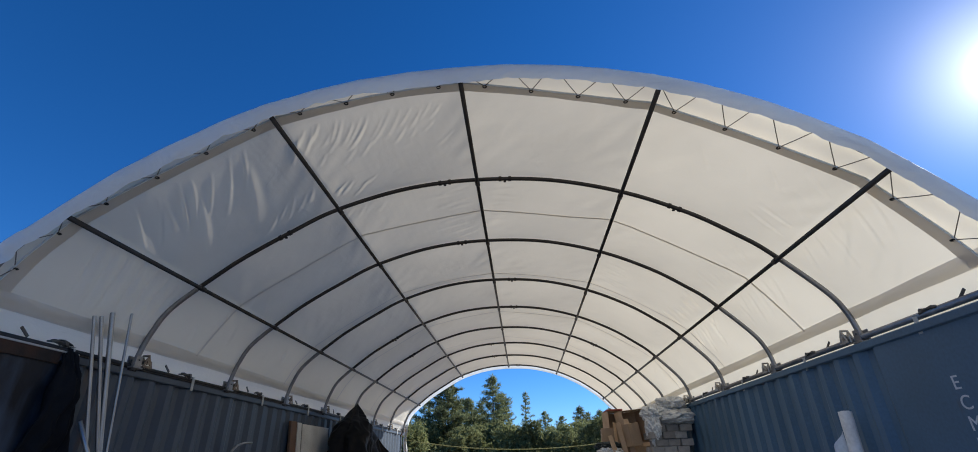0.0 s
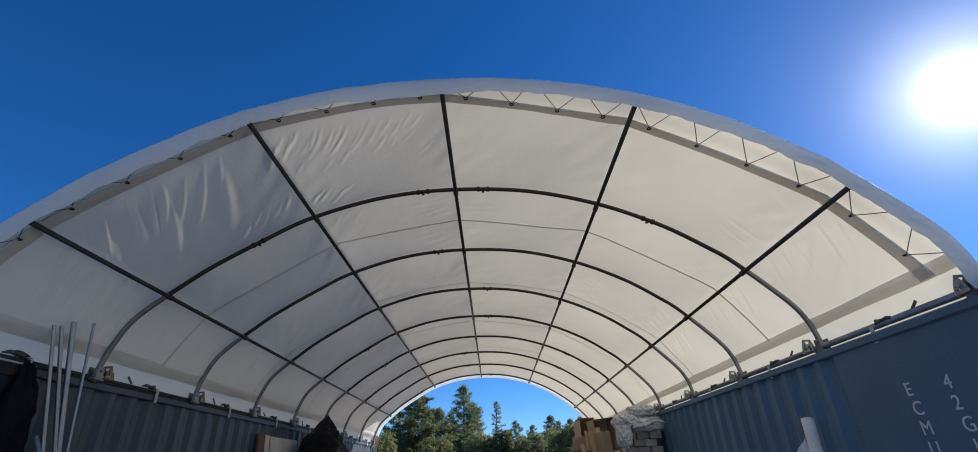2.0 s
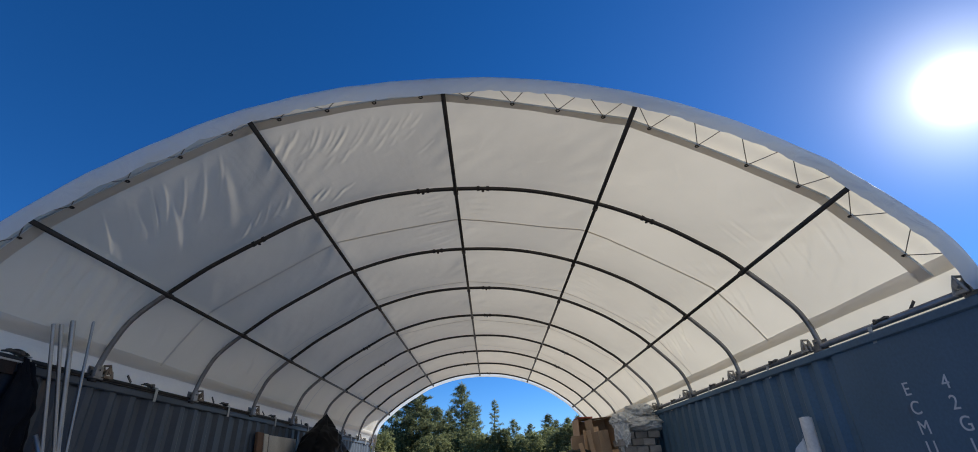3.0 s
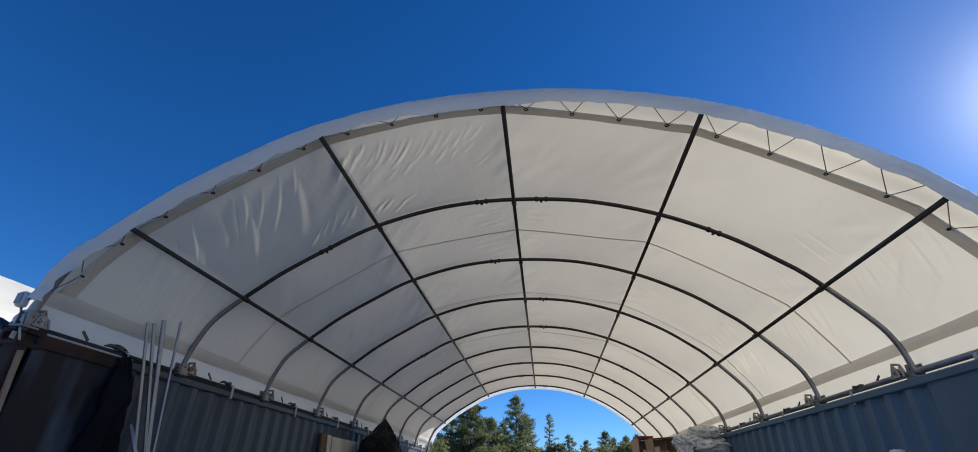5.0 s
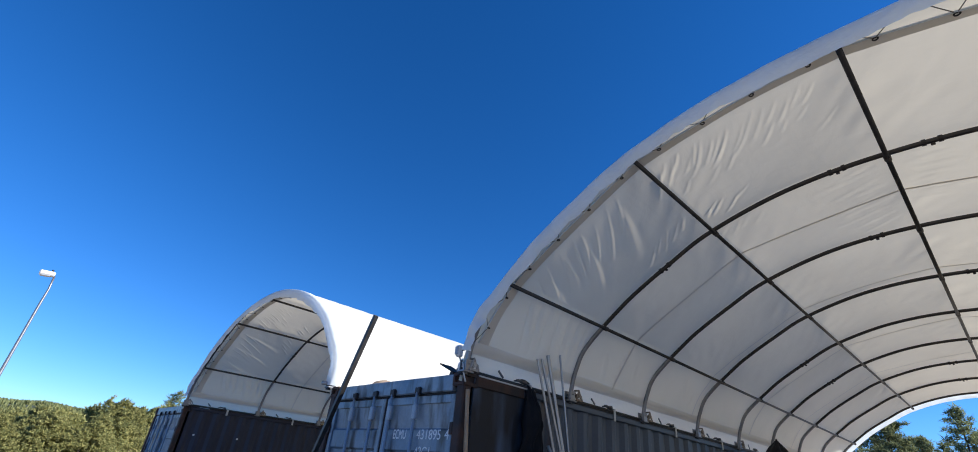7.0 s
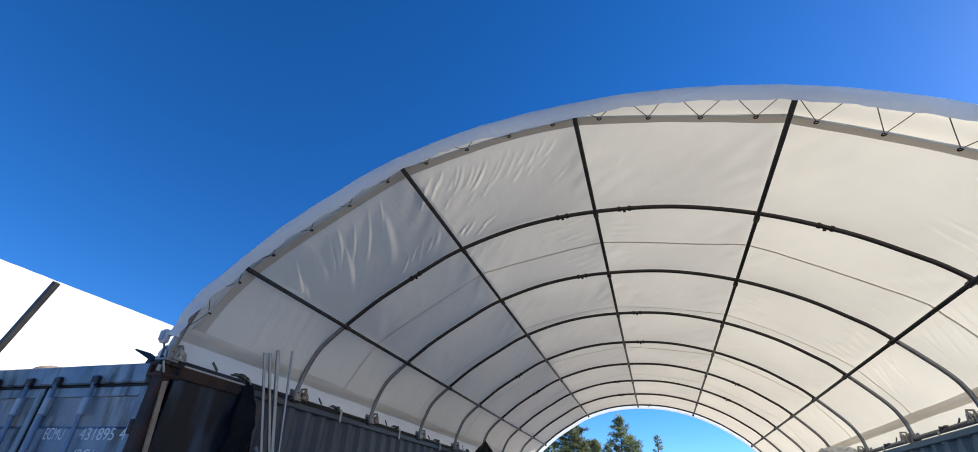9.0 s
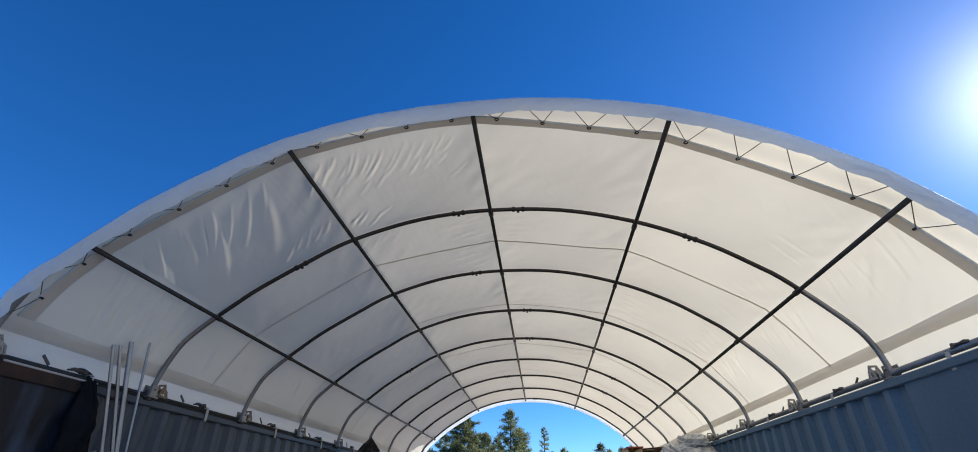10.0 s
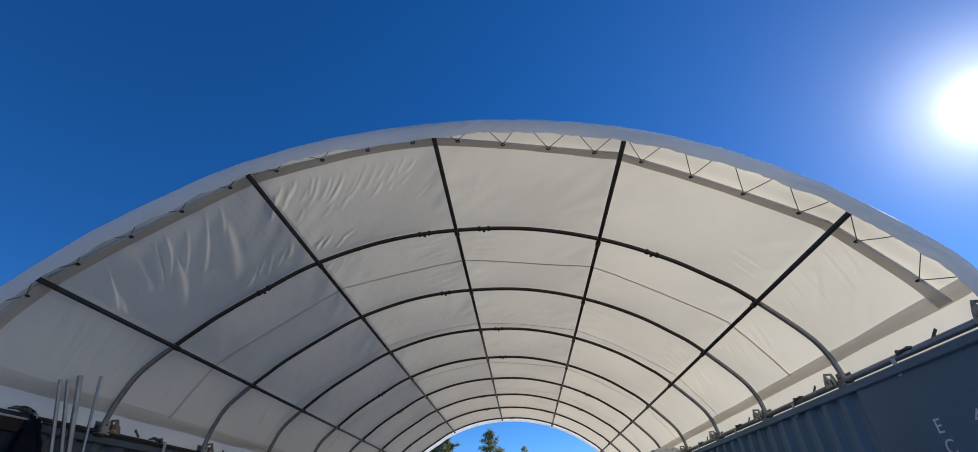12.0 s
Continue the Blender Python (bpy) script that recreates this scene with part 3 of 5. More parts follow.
def fold_list():
    """Drawn folds of the cover as (s, y, ds, dy, width, height), panel by panel."""
    rnd = random.Random(31)
    out = []

    def row(s0, s1, count, y, slope, length, width, height, sway=0.0):
        for i in range(count):
            s = s0 + (s1 - s0) * (i + rnd.uniform(0.2, 0.8)) / count
            ln = length * rnd.uniform(0.55, 1.15)
            out.append((s, y + rnd.uniform(-1, 1) * sway, slope * ln * rnd.uniform(0.8, 1.2), ln, width * rnd.uniform(0.7, 1.3), height * rnd.uniform(0.6, 1.2)))

    p = PURLINS
    # long slashes behind the laced edge, then finer ones nearer the ridge
    row(p[0] + 0.10, p[1] - 0.28, 8, 0.30, -0.56, 0.66, 0.012, 0.0075, 0.04)
    row(p[0] + 0.05, p[1] - 0.30, 4, 0.34, -0.45, 0.85, 0.045, 0.007, 0.03)
    row(p[1] + 0.05, p[2] - 0.75, 10, 0.33, -0.70, 0.34, 0.0120, 0.0066, 0.06)
    row(p[2] - 0.8, p[2] - 0.12, 8, 0.34, -0.70, 0.32, 0.0120, 0.0042, 0.06)
    row(p[1] + 0.10, p[2] - 0.05, 9, 0.60, -0.85, 0.22, 0.013, 0.004, 0.10)
    row(p[1] + 0.10, p[1] + 0.55, 6, 1.16, -0.95, 0.22, 0.013, 0.006, 0.08)
    row(p[1] + 0.05, p[1] + 0.50, 5, 1.62, -0.9, 0.25, 0.013, 0.006, 0.07)
    row(p[1] - 0.55, p[1] - 0.06, 5, 1.10, -0.8, 0.26, 0.014, 0.006, 0.08)
    # broad soft gathers down to the eave
    for i in range(7):
        y = 0.42 + 0.15 * i + rnd.uniform(-0.03, 0.03)
        out.append((p[0] - 0.03, y, -0.60, 0.16 + 0.05 * rnd.random(), 0.034, 0.026 * rnd.uniform(0.6, 1.1)))
    for k in range(1, 6):
        for i in range(3):
            y = BAY * k + 0.45 + 0.3 * i + rnd.uniform(-0.1, 0.1)
            out.append((p[0] - 0.12 - 0.2 * rnd.random(), y, -0.34, rnd.uniform(-0.12, 0.16), 0.026, 0.015 * rnd.uniform(0.4, 1.1)))
    # short creases across the ridge panel of the second and third bays
    for i in range(8):
        out.append((p[2] + 0.06, 1.66 + 0.12 * i + rnd.uniform(-0.03, 0.03), rnd.uniform(0.2, 0.5), rnd.uniform(-0.09, 0.02), 0.016, 0.005))
    for i in range(9):
        out.append((p[2] - 0.05, 1.62 + 0.14 * i, -rnd.uniform(0.25, 0.6), rnd.uniform(0.05, 0.22), 0.016, 0.006))
    for i in range(5):
        out.append((p[3] + 0.10, 3.35 + 0.16 * i, rnd.uniform(0.3, 0.5), rnd.uniform(-0.05, 0.10), 0.02, 0.006))
    # fans of creases either side of the low purlin, deepest in the third bay
    for k, amount in ((0, 0.35), (1, 0.6), (2, 1.7), (3, 0.6), (4, 1.2), (5, 1.0)):
        for i in range(6):
            y = BAY * k + 0.32 + 0.17 * i
            out.append((p[4] - 0.04, y + 0.1, -rnd.uniform(0.22, 0.42), rnd.uniform(-0.30, -0.12), 0.018, 0.015 * amount * rnd.uniform(0.5, 1.1)))
            out.append((p[4] + 0.05, y, rnd.uniform(0.25, 0.5), rnd.uniform(0.10, 0.34), 0.020, 0.016 * amount * rnd.uniform(0.5, 1.1)))
    row(p[3] + 0.25, p[4] - 0.3, 3, 0.45, 0.6, 0.35, 0.02, 0.006, 0.1)
    row(p[4] + 0.1, p[4] + 0.6, 4, 0.7, 0.5, 0.5, 0.03, 0.008, 0.1)
    return out


def fold_field(ss, ys):
    """The folds' height over a grid of places along the hoop and along the shelter."""
    field = np.zeros((len(ss), len(ys)))
    for s0, y0, ds, dy, w, h in fold_list():
        ln = math.hypot(ds, dy)
        reach = 4 * w
        i0, i1 = np.searchsorted(ss, min(s0, s0 + ds) - reach), np.searchsorted(ss, max(s0, s0 + ds) + reach)
        j0, j1 = np.searchsorted(ys, min(y0, y0 + dy) - reach), np.searchsorted(ys, max(y0, y0 + dy) + reach)
        a, b = ss[i0:i1, None] - s0, ys[None, j0:j1] - y0
        t = (a * ds + b * dy) / ln**2
        d = (a * dy - b * ds) / ln + 0.12 * ln * (t - 0.5) ** 2
        along_it = np.clip(np.sin(np.pi * np.clip(t, 0, 1)), 0, 1) ** 0.8
        taper = w * (0.55 + 0.6 * np.clip(t, 0, 1))
        field[i0:i1, j0:j1] += h * along_it * (np.exp(-((d / taper) ** 2)) - 0.32 * np.exp(-(((d - 1.7 * taper) / (1.2 * taper)) ** 2)))
    return field


LO, HI = -REACH[-1] + 0.24, REACH[1] - 0.25


def across(u):
    """From the left foot (u = 0) to the right foot (u = 1) along the hoop."""
    return LO + (HI - LO) * u


def low(s):
    """Near an eave the cloth hangs clear of the legs."""
    r = REACH[1 if s >= 0 else -1]
    return (0.02 if s >= 0 else 0.03) * smooth(r - 0.5, r, abs(s))


def shelter(at, label):
    sh = thing("hoop_shelter", label, "shelter", "container shelters", at)
    # cover
    ss = np.concatenate([np.arange(LO, PURLINS[0] - 0.7, 0.024), np.arange(PURLINS[0] - 0.7, 0.4, 0.0115), np.arange(0.4, HI - 0.01, 0.021), [HI]])
    ys = np.concatenate([np.arange(-0.02, 1.6, 0.0125), np.arange(1.6, 4.7, 0.025), np.arange(4.7, 12.3, 0.05), [12.34]])
    nu, nv = len(ss) - 1, len(ys) - 1
    folds = fold_field(ss, ys)
    g = Geo()

    def skin(u, v):
        i, j = round(u * nu), round(v * nv)
        s, y = float(ss[i]), float(ys[j])
        p = arch(s, cloth_offset(s, y) + low(s) + folds[i, j])
        return (p[0], y, p[1])

    g.grid(nu, nv, skin)
    cover = part("cover", g.mesh("cover", COVER, True), sh, "taut off-white translucent fabric cover")
    # welded seams across the cover
    for ys in (2.25, 4.36, 6.47, 8.58, 10.69):
        g = Geo()
        g.grid(120, 1, lambda u, v: ((lambda s, y: (arch(s, cloth_offset(s, y) - 0.007)[0], y, arch(s, cloth_offset(s, y) - 0.007)[1]))(across(0.005 + 0.99 * u), ys - 0.07 * smooth(0.9, 1.8, across(0.005 + 0.99 * u)) + 0.028 * (v - 0.5))))
        part("seam", g.mesh("seam", BAND, True), cover, "welded overlap seam")
    # tension pocket along each eave
    for sd in (-1, 1):
        g = Geo()

        def eave(u, v):
            y = 0.03 + 12.2 * u
            s = sd * (REACH[sd] - (0.300 if sd < 0 else 0.305) + (0.110 if sd < 0 else 0.092) * v + 0.006 * noise.noise(Vector((y * 1.3, v, 3 + sd))))
            p = arch(s, cloth_offset(s, y) + low(s) - 0.008 - 0.014 * math.sin(math.pi * v) + 0.005 * noise.noise(Vector((y * 5, v * 2, sd))) + 0.003 * noise.noise(Vector((y * 17, v * 3, sd))))
            return (p[0], y, p[1])

        g.grid(420, 7, eave)
        part("eave_pocket", g.mesh("eave_pocket", POCKET, True), cover, "grey doubled pocket along the eave")
        # plain skirt from the pocket down to the base pipe
        g = Geo()

        def skirt(u, v):
            y = -0.02 + 12.34 * u
            s = sd * (REACH[sd] - 0.255 + 0.31 * v)
            wave = 0.006 * noise.noise(Vector((y * 2.2, v * 1.5, 6 + sd))) + 0.004 * noise.noise(Vector((y * 9, v * 2, 2 + sd)))
            p = arch(s, cloth_offset(s, y) + low(s) + wave * math.sin(math.pi * min(1.0, v + 0.1)))
            return (p[0], y, p[1])

        g.grid(520, 12, skirt)
        # only the left side gets the brightened cloth
        part("skirt", g.mesh("skirt", SKIRT if sd < 0 else COVER, True), cover, "white skirt below the eave pocket, brightened on the left")
    # front edge wrapped over the first hoop, scalloped by its lacing
    g = Geo()
    cross = [(0.052, 0.06), (0.056, 0.0), (0.05, -0.04), (0.02, -0.062), (-0.03, -0.058), (-0.075, -0.045)]

    def wrap(u, v):
        s = -REACH[-1] + 0.20 + (REACH[1] + REACH[-1] - 0.24) * u
        k = v * (len(cross) - 1)
        i = min(int(k), len(cross) - 2)
        o = cross[i][0] + (cross[i + 1][0] - cross[i][0]) * (k - i)
        y = cross[i][1] + (cross[i + 1][1] - cross[i][1]) * (k - i)
        pull = 0.022 if s < -0.4 else 0.012
        o -= v * v * (pull * abs(math.sin(s * math.pi / 0.36)) + 0.025 * noise.noise(Vector((s * 1.3, 2, 8))) + (0.0 if s < 0 else 0.012) + 0.015 * math.exp(-(((s + 2.3) / 0.8) ** 2)) + 0.045 * math.exp(-(((s + 0.25) / 0.45) ** 2)))
        o += v * v * (0.008 * noise.noise(Vector((s * 6, v * 3, 1))) + 0.008 * noise.noise(Vector((s * 17, v * 5, 4))))
        y += v * v * (0.014 * noise.noise(Vector((s * 4, v * 2, 6))) + 0.011 * noise.noise(Vector((s * 14 + v * 6, v * 4, 3))))
        bulge = 0.004 + 0.03 * math.exp(-(((s + 2.2) / 0.9) ** 2)) * (1 if s < 0 else 0)
        y -= bulge * math.sin(math.pi * min(1, 0.25 + 0.62 * v))
        loose = smooth(PURLINS[0] - 0.22, PURLINS[0] - 0.42, s)
        o += loose * v * (0.028 + 0.03 * noise.noise(Vector((s * 9, v * 3, 5))))
        y -= loose * (0.02 + 0.05 * v * noise.noise(Vector((s * 7, v * 2, 11))))
        p = arch(s, o - 0.026 + 0.03 * smooth(0.6, 2.0, s))
        return (p[0], y, p[1])

    g.grid(420, 16, wrap)
    part("front_hem", g.mesh("front_hem", HEM, True), cover, "loose white wrapped front hem, tinted blue for skylight")
    # tail of cloth at the far end
    g = Geo()
    g.grid(160, 4, lambda u, v: ((lambda s: (arch(s, 0.045 - 0.125 * v)[0], 12.335 + 0.02 * math.sin(v * 3) + 0.01 * noise.noise(Vector((s * 5, v, 3))), arch(s, 0.045 - 0.125 * v)[1]))((REACH[1] + REACH[-1] + 0.1) * u - REACH[-1] - 0.05)))
    part("rear_hem", g.mesh("rear_hem", HEM, True), cover, "white rear hem")
    # laced flap behind the front hoop: straight chords between the purlins
    stops = [PURLINS[0] - 0.66, *PURLINS, PURLINS[-1] + 0.80]
    eyes = []
    for a, b in zip(stops, stops[1:]):
        pa, pb = arch(a, 0.0), arch(b, 0.0)
        g = Geo()

        def flap(u, v, pa=pa, pb=pb, a=a, b=b):
            s = a + (b - a) * u
            chord = pa.lerp(pb, u)
            gy = grommet(s)
            fy = gy + 0.125
            up = arch(s, cloth_offset(s, fy) - 0.006)
            mid = chord.lerp(arch(s, 0.0), 0.25)
            q = mid.lerp(up, v**1.5)
            return (q[0], gy + (fy - gy) * v + 0.004 * noise.noise(Vector((s * 5, v, 2))), q[1])

        g.grid(24, 5, flap)
        fl = part("laced_flap", g.mesh("laced_flap", BAND, True), cover, "grey doubled flap with eyelets")
        rod = Geo().tube([flap(i / 12, 0.0) for i in range(13)], 0.007, 8)
        part("edge_cord", rod.mesh("edge_cord", HEM, True), fl, "pale corded edge")
        n = max(2, round((b - a) / 0.36))
        for i in range(n):
            u = (i + 0.5) / n
            x, y, z = flap(u, 0.08)
            eyes.append((a + (b - a) * u, Vector((x, y, z))))
            ring = Geo()
            ring.tube([(x + 0.014 * math.cos(k), y + 0.006 + 0.014 * math.sin(k), z - 0.006) for k in (2 * math.pi * j / 10 for j in range(11))], 0.005, 6, False)
            part("eyelet", ring.mesh("eyelet", BLACKIRON, True), fl, "metal eyelet")
    for s, e in eyes:
        g = Geo()
        for k in (-0.15, 0.12):
            k += 0.06 * noise.noise(Vector((s * 7, k * 9, 2)))
            p = arch(s + k, -0.022)
            g.tube([(p[0], -0.01, p[1]), ((p[0] + e[0]) / 2, (e[1] - 0.01) / 2 + 0.002, (p[1] + e[2]) / 2 - 0.004), (e[0], e[1], e[2] - 0.006)], 0.0032, 6)
        part("lacing_rope", g.mesh("lacing_rope", ROPE, True), sh, "thin dark zigzag lacing rope")
    # hoops
    g = Geo()
    g.tube([(p[0], 0, p[1]) for p in (arch(-REACH[-1] + (REACH[-1] + REACH[1]) * i / 90) for i in range(91))], 0.0212, 12)
    rib_mesh = g.mesh("rib", DARKTUBE, True)
    leg_meshes = []
    for sd in (-1, 1):
        g = Geo()
        g.tube([(p[0], 0, p[1]) for p in (arch(sd * (REACH[sd] - 0.95 * (1 - i / 20))) for i in range(21))], 0.0240, 12)
        leg_meshes.append(g.mesh("leg_sleeve", GALV, True))
    collars = []
    for dx in (-1.95, -0.33, 0.30, 1.95):
        s = along(dx)
        g = Geo()
        for k in (-0.05, 0.05):
            g.tube([(p[0], 0, p[1]) for p in (arch(s + k - 0.014), arch(s + k + 0.014))], 0.0275, 12)
        p = arch(s, -0.032)
        g.box((p[0] - 0.014, -0.009, p[1] - 0.009), (p[0] + 0.014, 0.009, p[1] + 0.009))
        collars.append(g.mesh("splice_collar", BLACKIRON))
    feet = []
    for sd in (-1, 1):
        g = Geo()
        x = {-1: -3.15, 1: 3.255}[sd]
        g.box((x - 0.05, -0.06, 2.654), (x + 0.05, 0.06, 2.670), 0.003)
        g.box((x - 0.042, -0.04, 2.670), (x - 0.034, 0.04, 2.765), 0.003)
        g.box((x + 0.034, -0.04, 2.670), (x + 0.042, 0.04, 2.765), 0.003)
        g.tube([(x - 0.055, 0, 2.73), (x + 0.055, 0, 2.73)], 0.009, 8)
        feet.append(g.mesh("foot_bracket", GALV))
    clamps = []
    for s, at_p in zip(PURLINS, PURLIN_AT):
        g = Geo()
        p = Vector(at_p)
        q = arch(s, 0.0)
        g.tube([(p[0], -0.03, p[1]), (p[0], 0.03, p[1])], 0.0255, 10)
        g.tube([(p[0], 0.0, p[1]), (q[0], 0.0, q[1])], 0.009, 6)
        clamps.append(g.mesh("cross_clamp", BLACKIRON))
    for k in range(BAYS + 1):
        rib = part("rib", rib_mesh, sh, "galvanised steel hoop, darkened as if backlit", pose(0, BAY * k, 0))
        for me in leg_meshes:
            part("leg_sleeve", me, rib, "grey galvanised lower leg")
        for me in feet:
            part("foot_bracket", me, rib)
        for me in clamps if k else []:
            part("cross_clamp", me, rib)
        for i, me in enumerate(collars):
            if k == 1 or k > 1 and (i + 2 * k) % 5 in (0, 3):
                part("splice_collar", me, rib)
    for p in PURLIN_AT:
        g = Geo().tube([(p[0], 0.0, p[1]), (p[0], 6.1, p[1] - 0.004), (p[0], 12.22, p[1])], 0.0185, 12)
        part("purlin", g.mesh("purlin", DARKTUBE, True), sh, "steel purlin tube, darkened as if backlit")
    # base pipes, winches and straps along both container edges
    winch = Geo()
    for wx in (-0.03, 0.03):
        winch.tube([(wx, -0.042, 0.0), (wx, -0.02, 0.06), (wx, 0.004, 0.112), (wx, 0.03, 0.06), (wx, 0.05, 0.0)], 0.0085, 8)
        winch.box((wx - 0.004, -0.045, 0.0), (wx + 0.004, 0.05, 0.022), 0.004)
        winch.tube([(wx - 0.005, 0.004, 0.058), (wx + 0.005, 0.004, 0.058)], 0.030, 14)
    winch.tube([(-0.044, 0.004, 0.058), (0.044, 0.004, 0.058)], 0.020, 10)
    winch.tube([(-0.03, 0.004, 0.110), (0.03, 0.004, 0.110)], 0.009, 8)
    winch.tube([(0.0, 0.03, 0.085), (0.012, 0.066, 0.06), (0.016, 0.082, 0.005)], 0.010, 8)
    winch.tube([(0.0, -0.03, 0.07), (-0.01, -0.055, 0.045), (-0.008, -0.06, 0.0)], 0.009, 8)
    winch_meshes = {-1: winch.mesh("winch", BRASS), 1: winch.mesh("winch", ZINC)}
    for sd in (-1, 1):
        x = sd * EDGE[sd]
        base_z = 2.700 if sd > 0 else 2.682
        pipe = part("base_pipe", Geo().tube([(x, -0.12 if sd > 0 else -0.02, base_z), (x, 12.25, base_z)], 0.024 if sd > 0 else 0.018, 12).mesh("base_pipe", GALV if sd > 0 else DARKTUBE, True), sh, "galvanised base pipe")
        rest = Geo().box((x - 0.03, -0.05, CH - 0.03), (x + 0.03, 0.05, base_z - 0.02), 0.004).mesh("pipe_rest", BLACKIRON)
        for k in range(BAYS + 1):
            part("pipe_rest", rest, pipe, "", pose(0, BAY * k, 0))
        if sd < 0:
            # added dark strip that keeps the gap under the left pipe dark
            for y0, y1 in ((0.0, 0.30), (0.52, 12.2)):
                part("seal_strip", Geo().box((x - 0.028, y0, CH - 0.011), (x + 0.02, y1, 2.666), 0.004).mesh("seal_strip", BLACKIRON), pipe, "dark strip added to blacken the gap under the pipe")
        for k in range(BAYS + 1):
            part("winch", winch_meshes[sd if k else 1], sh, "rusty yellow strap winch beside the hoop foot" if sd < 0 and k else "pale zinc strap winch beside the hoop foot", pose(sd * (EDGE[sd] - 0.04), BAY * k + ((0.10 if k else 0.05) if sd < 0 else 0.12 if k else 0.03), 2.676, 0, 0, 8 * noise.noise(Vector((k, sd, 0)))))
        for k in range(BAYS):
            y = BAY * (k + 0.5) + 0.02
            b = Geo()
            jit = noise.noise(Vector((k * 3.1, sd, 4)))
            mt = Matrix.Translation((sd * (EDGE[sd] - 0.012), y, 2.706)) @ Matrix.Rotation(radians(20 * jit), 4, "Z") @ Matrix.Rotation(radians(-8), 4, "X") @ Matrix.Scale(0.75, 4)
            b.box((-0.028, -0.12, 0.0), (0.028, 0.06, 0.022), 0.006, mt)
            b.box((-0.032, -0.15, 0.018), (0.032, -0.02, 0.034), 0.006, mt @ Matrix.Rotation(radians(14), 4, "X"))
            b.tube([mt @ Vector((-0.04, 0.01, 0.02)), mt @ Vector((0.04, 0.01, 0.02))], 0.016, 8)
            bk = part("buckle", b.mesh("buckle", STRAPSTEEL), sh, "grey ratchet buckle lying on the base pipe")
            t = Geo()
            xi = sd * (EDGE[sd] - 0.028)
            t.box((xi - 0.003, y + 0.07, 2.575), (xi + 0.003, y + 0.112, 2.70), 0.002)
            t.box((min(xi, sd * (EDGE[sd] + 0.03)), y + 0.07, 2.707), (max(xi, sd * (EDGE[sd] + 0.03)), y + 0.112, 2.713), 0.002)
            part("strap_tab", t.mesh("strap_tab", TAB), bk, "pale strap end hanging over the edge")
            w = Geo()
            w.box((-0.004, -0.09, 0), (0.004, 0.0, 0.022), 0.002, Matrix.Translation((sd * EDGE[sd], y - 0.28 + 0.1 * jit, 2.698)) @ Matrix.Rotation(radians(-38 - 30 * jit), 4, "X"))
            part("strap_end", w.mesh("strap_end", STRAPSTEEL), bk, "loose dark strap end")
    g = Geo().box((-0.018, -0.05, -0.012), (0.018, 0.05, 0.012), 0.005, pose(-3.155, 0.25, 2.912, 12, 18, -20))
    g.tube([(-3.155, 0.22, 2.92), (-3.15, 0.17, 2.90), (-3.15, 0.12, 2.85)], 0.010, 8)
    part("strap_buckle", g.mesh("strap_buckle", BLACKIRON), sh, "black strap buckle at the front of the eave pocket")
    return sh


home = shelter(pose(CX, 0, 0), "white fabric hoop shelter bridging two shipping containers")
beside = copy_thing(home, pose(CX + SHIFT, 0, 0))
for ob in list(beside.children_recursive):
    if ob.name.startswith("front_hem"):  # this hem flares clear of the sunlit slope
        ob.data = ob.data.copy()
        for vert in ob.data.vertices:
            vert.co.x += 0.10 * smooth(1.2, 2.7, vert.co.x) * smooth(2.66, 3.0, vert.co.z)
tagged(beside, "second white hoop shelter with sunlit outer cover", "shelter", "container shelters")

# ---- trees, lamp and hill growth ----
EYE0 = Vector((0.0, -2.8, 1.8))


def bearing(az, el, far):
    """The place and height of a top seen at these degrees from the yard's entrance, far metres off."""
    return EYE0[0] + far * math.sin(radians(az)), EYE0[1] + far * math.cos(radians(az)), EYE0[2] + far * math.tan(radians(el))


def blades(g, c, size, count, rnd, width, up=0.3):
    """A tuft of needle blades around c."""
    for _ in range(count):
        d = Vector((rnd.gauss(0, 1), rnd.gauss(0, 1), rnd.gauss(up, 0.8))).normalized()
        side = d.cross(Vector((rnd.gauss(0, 1), rnd.gauss(0, 1), rnd.gauss(0, 1)))).normalized() * size * width
        o = c + Vector((rnd.gauss(0, 1), rnd.gauss(0, 1), rnd.gauss(0, 0.7))) * size * 0.30
        g.add([o - side, o + side, o + d * size * rnd.uniform(0.7, 1.25)], [(0, 1, 2)])


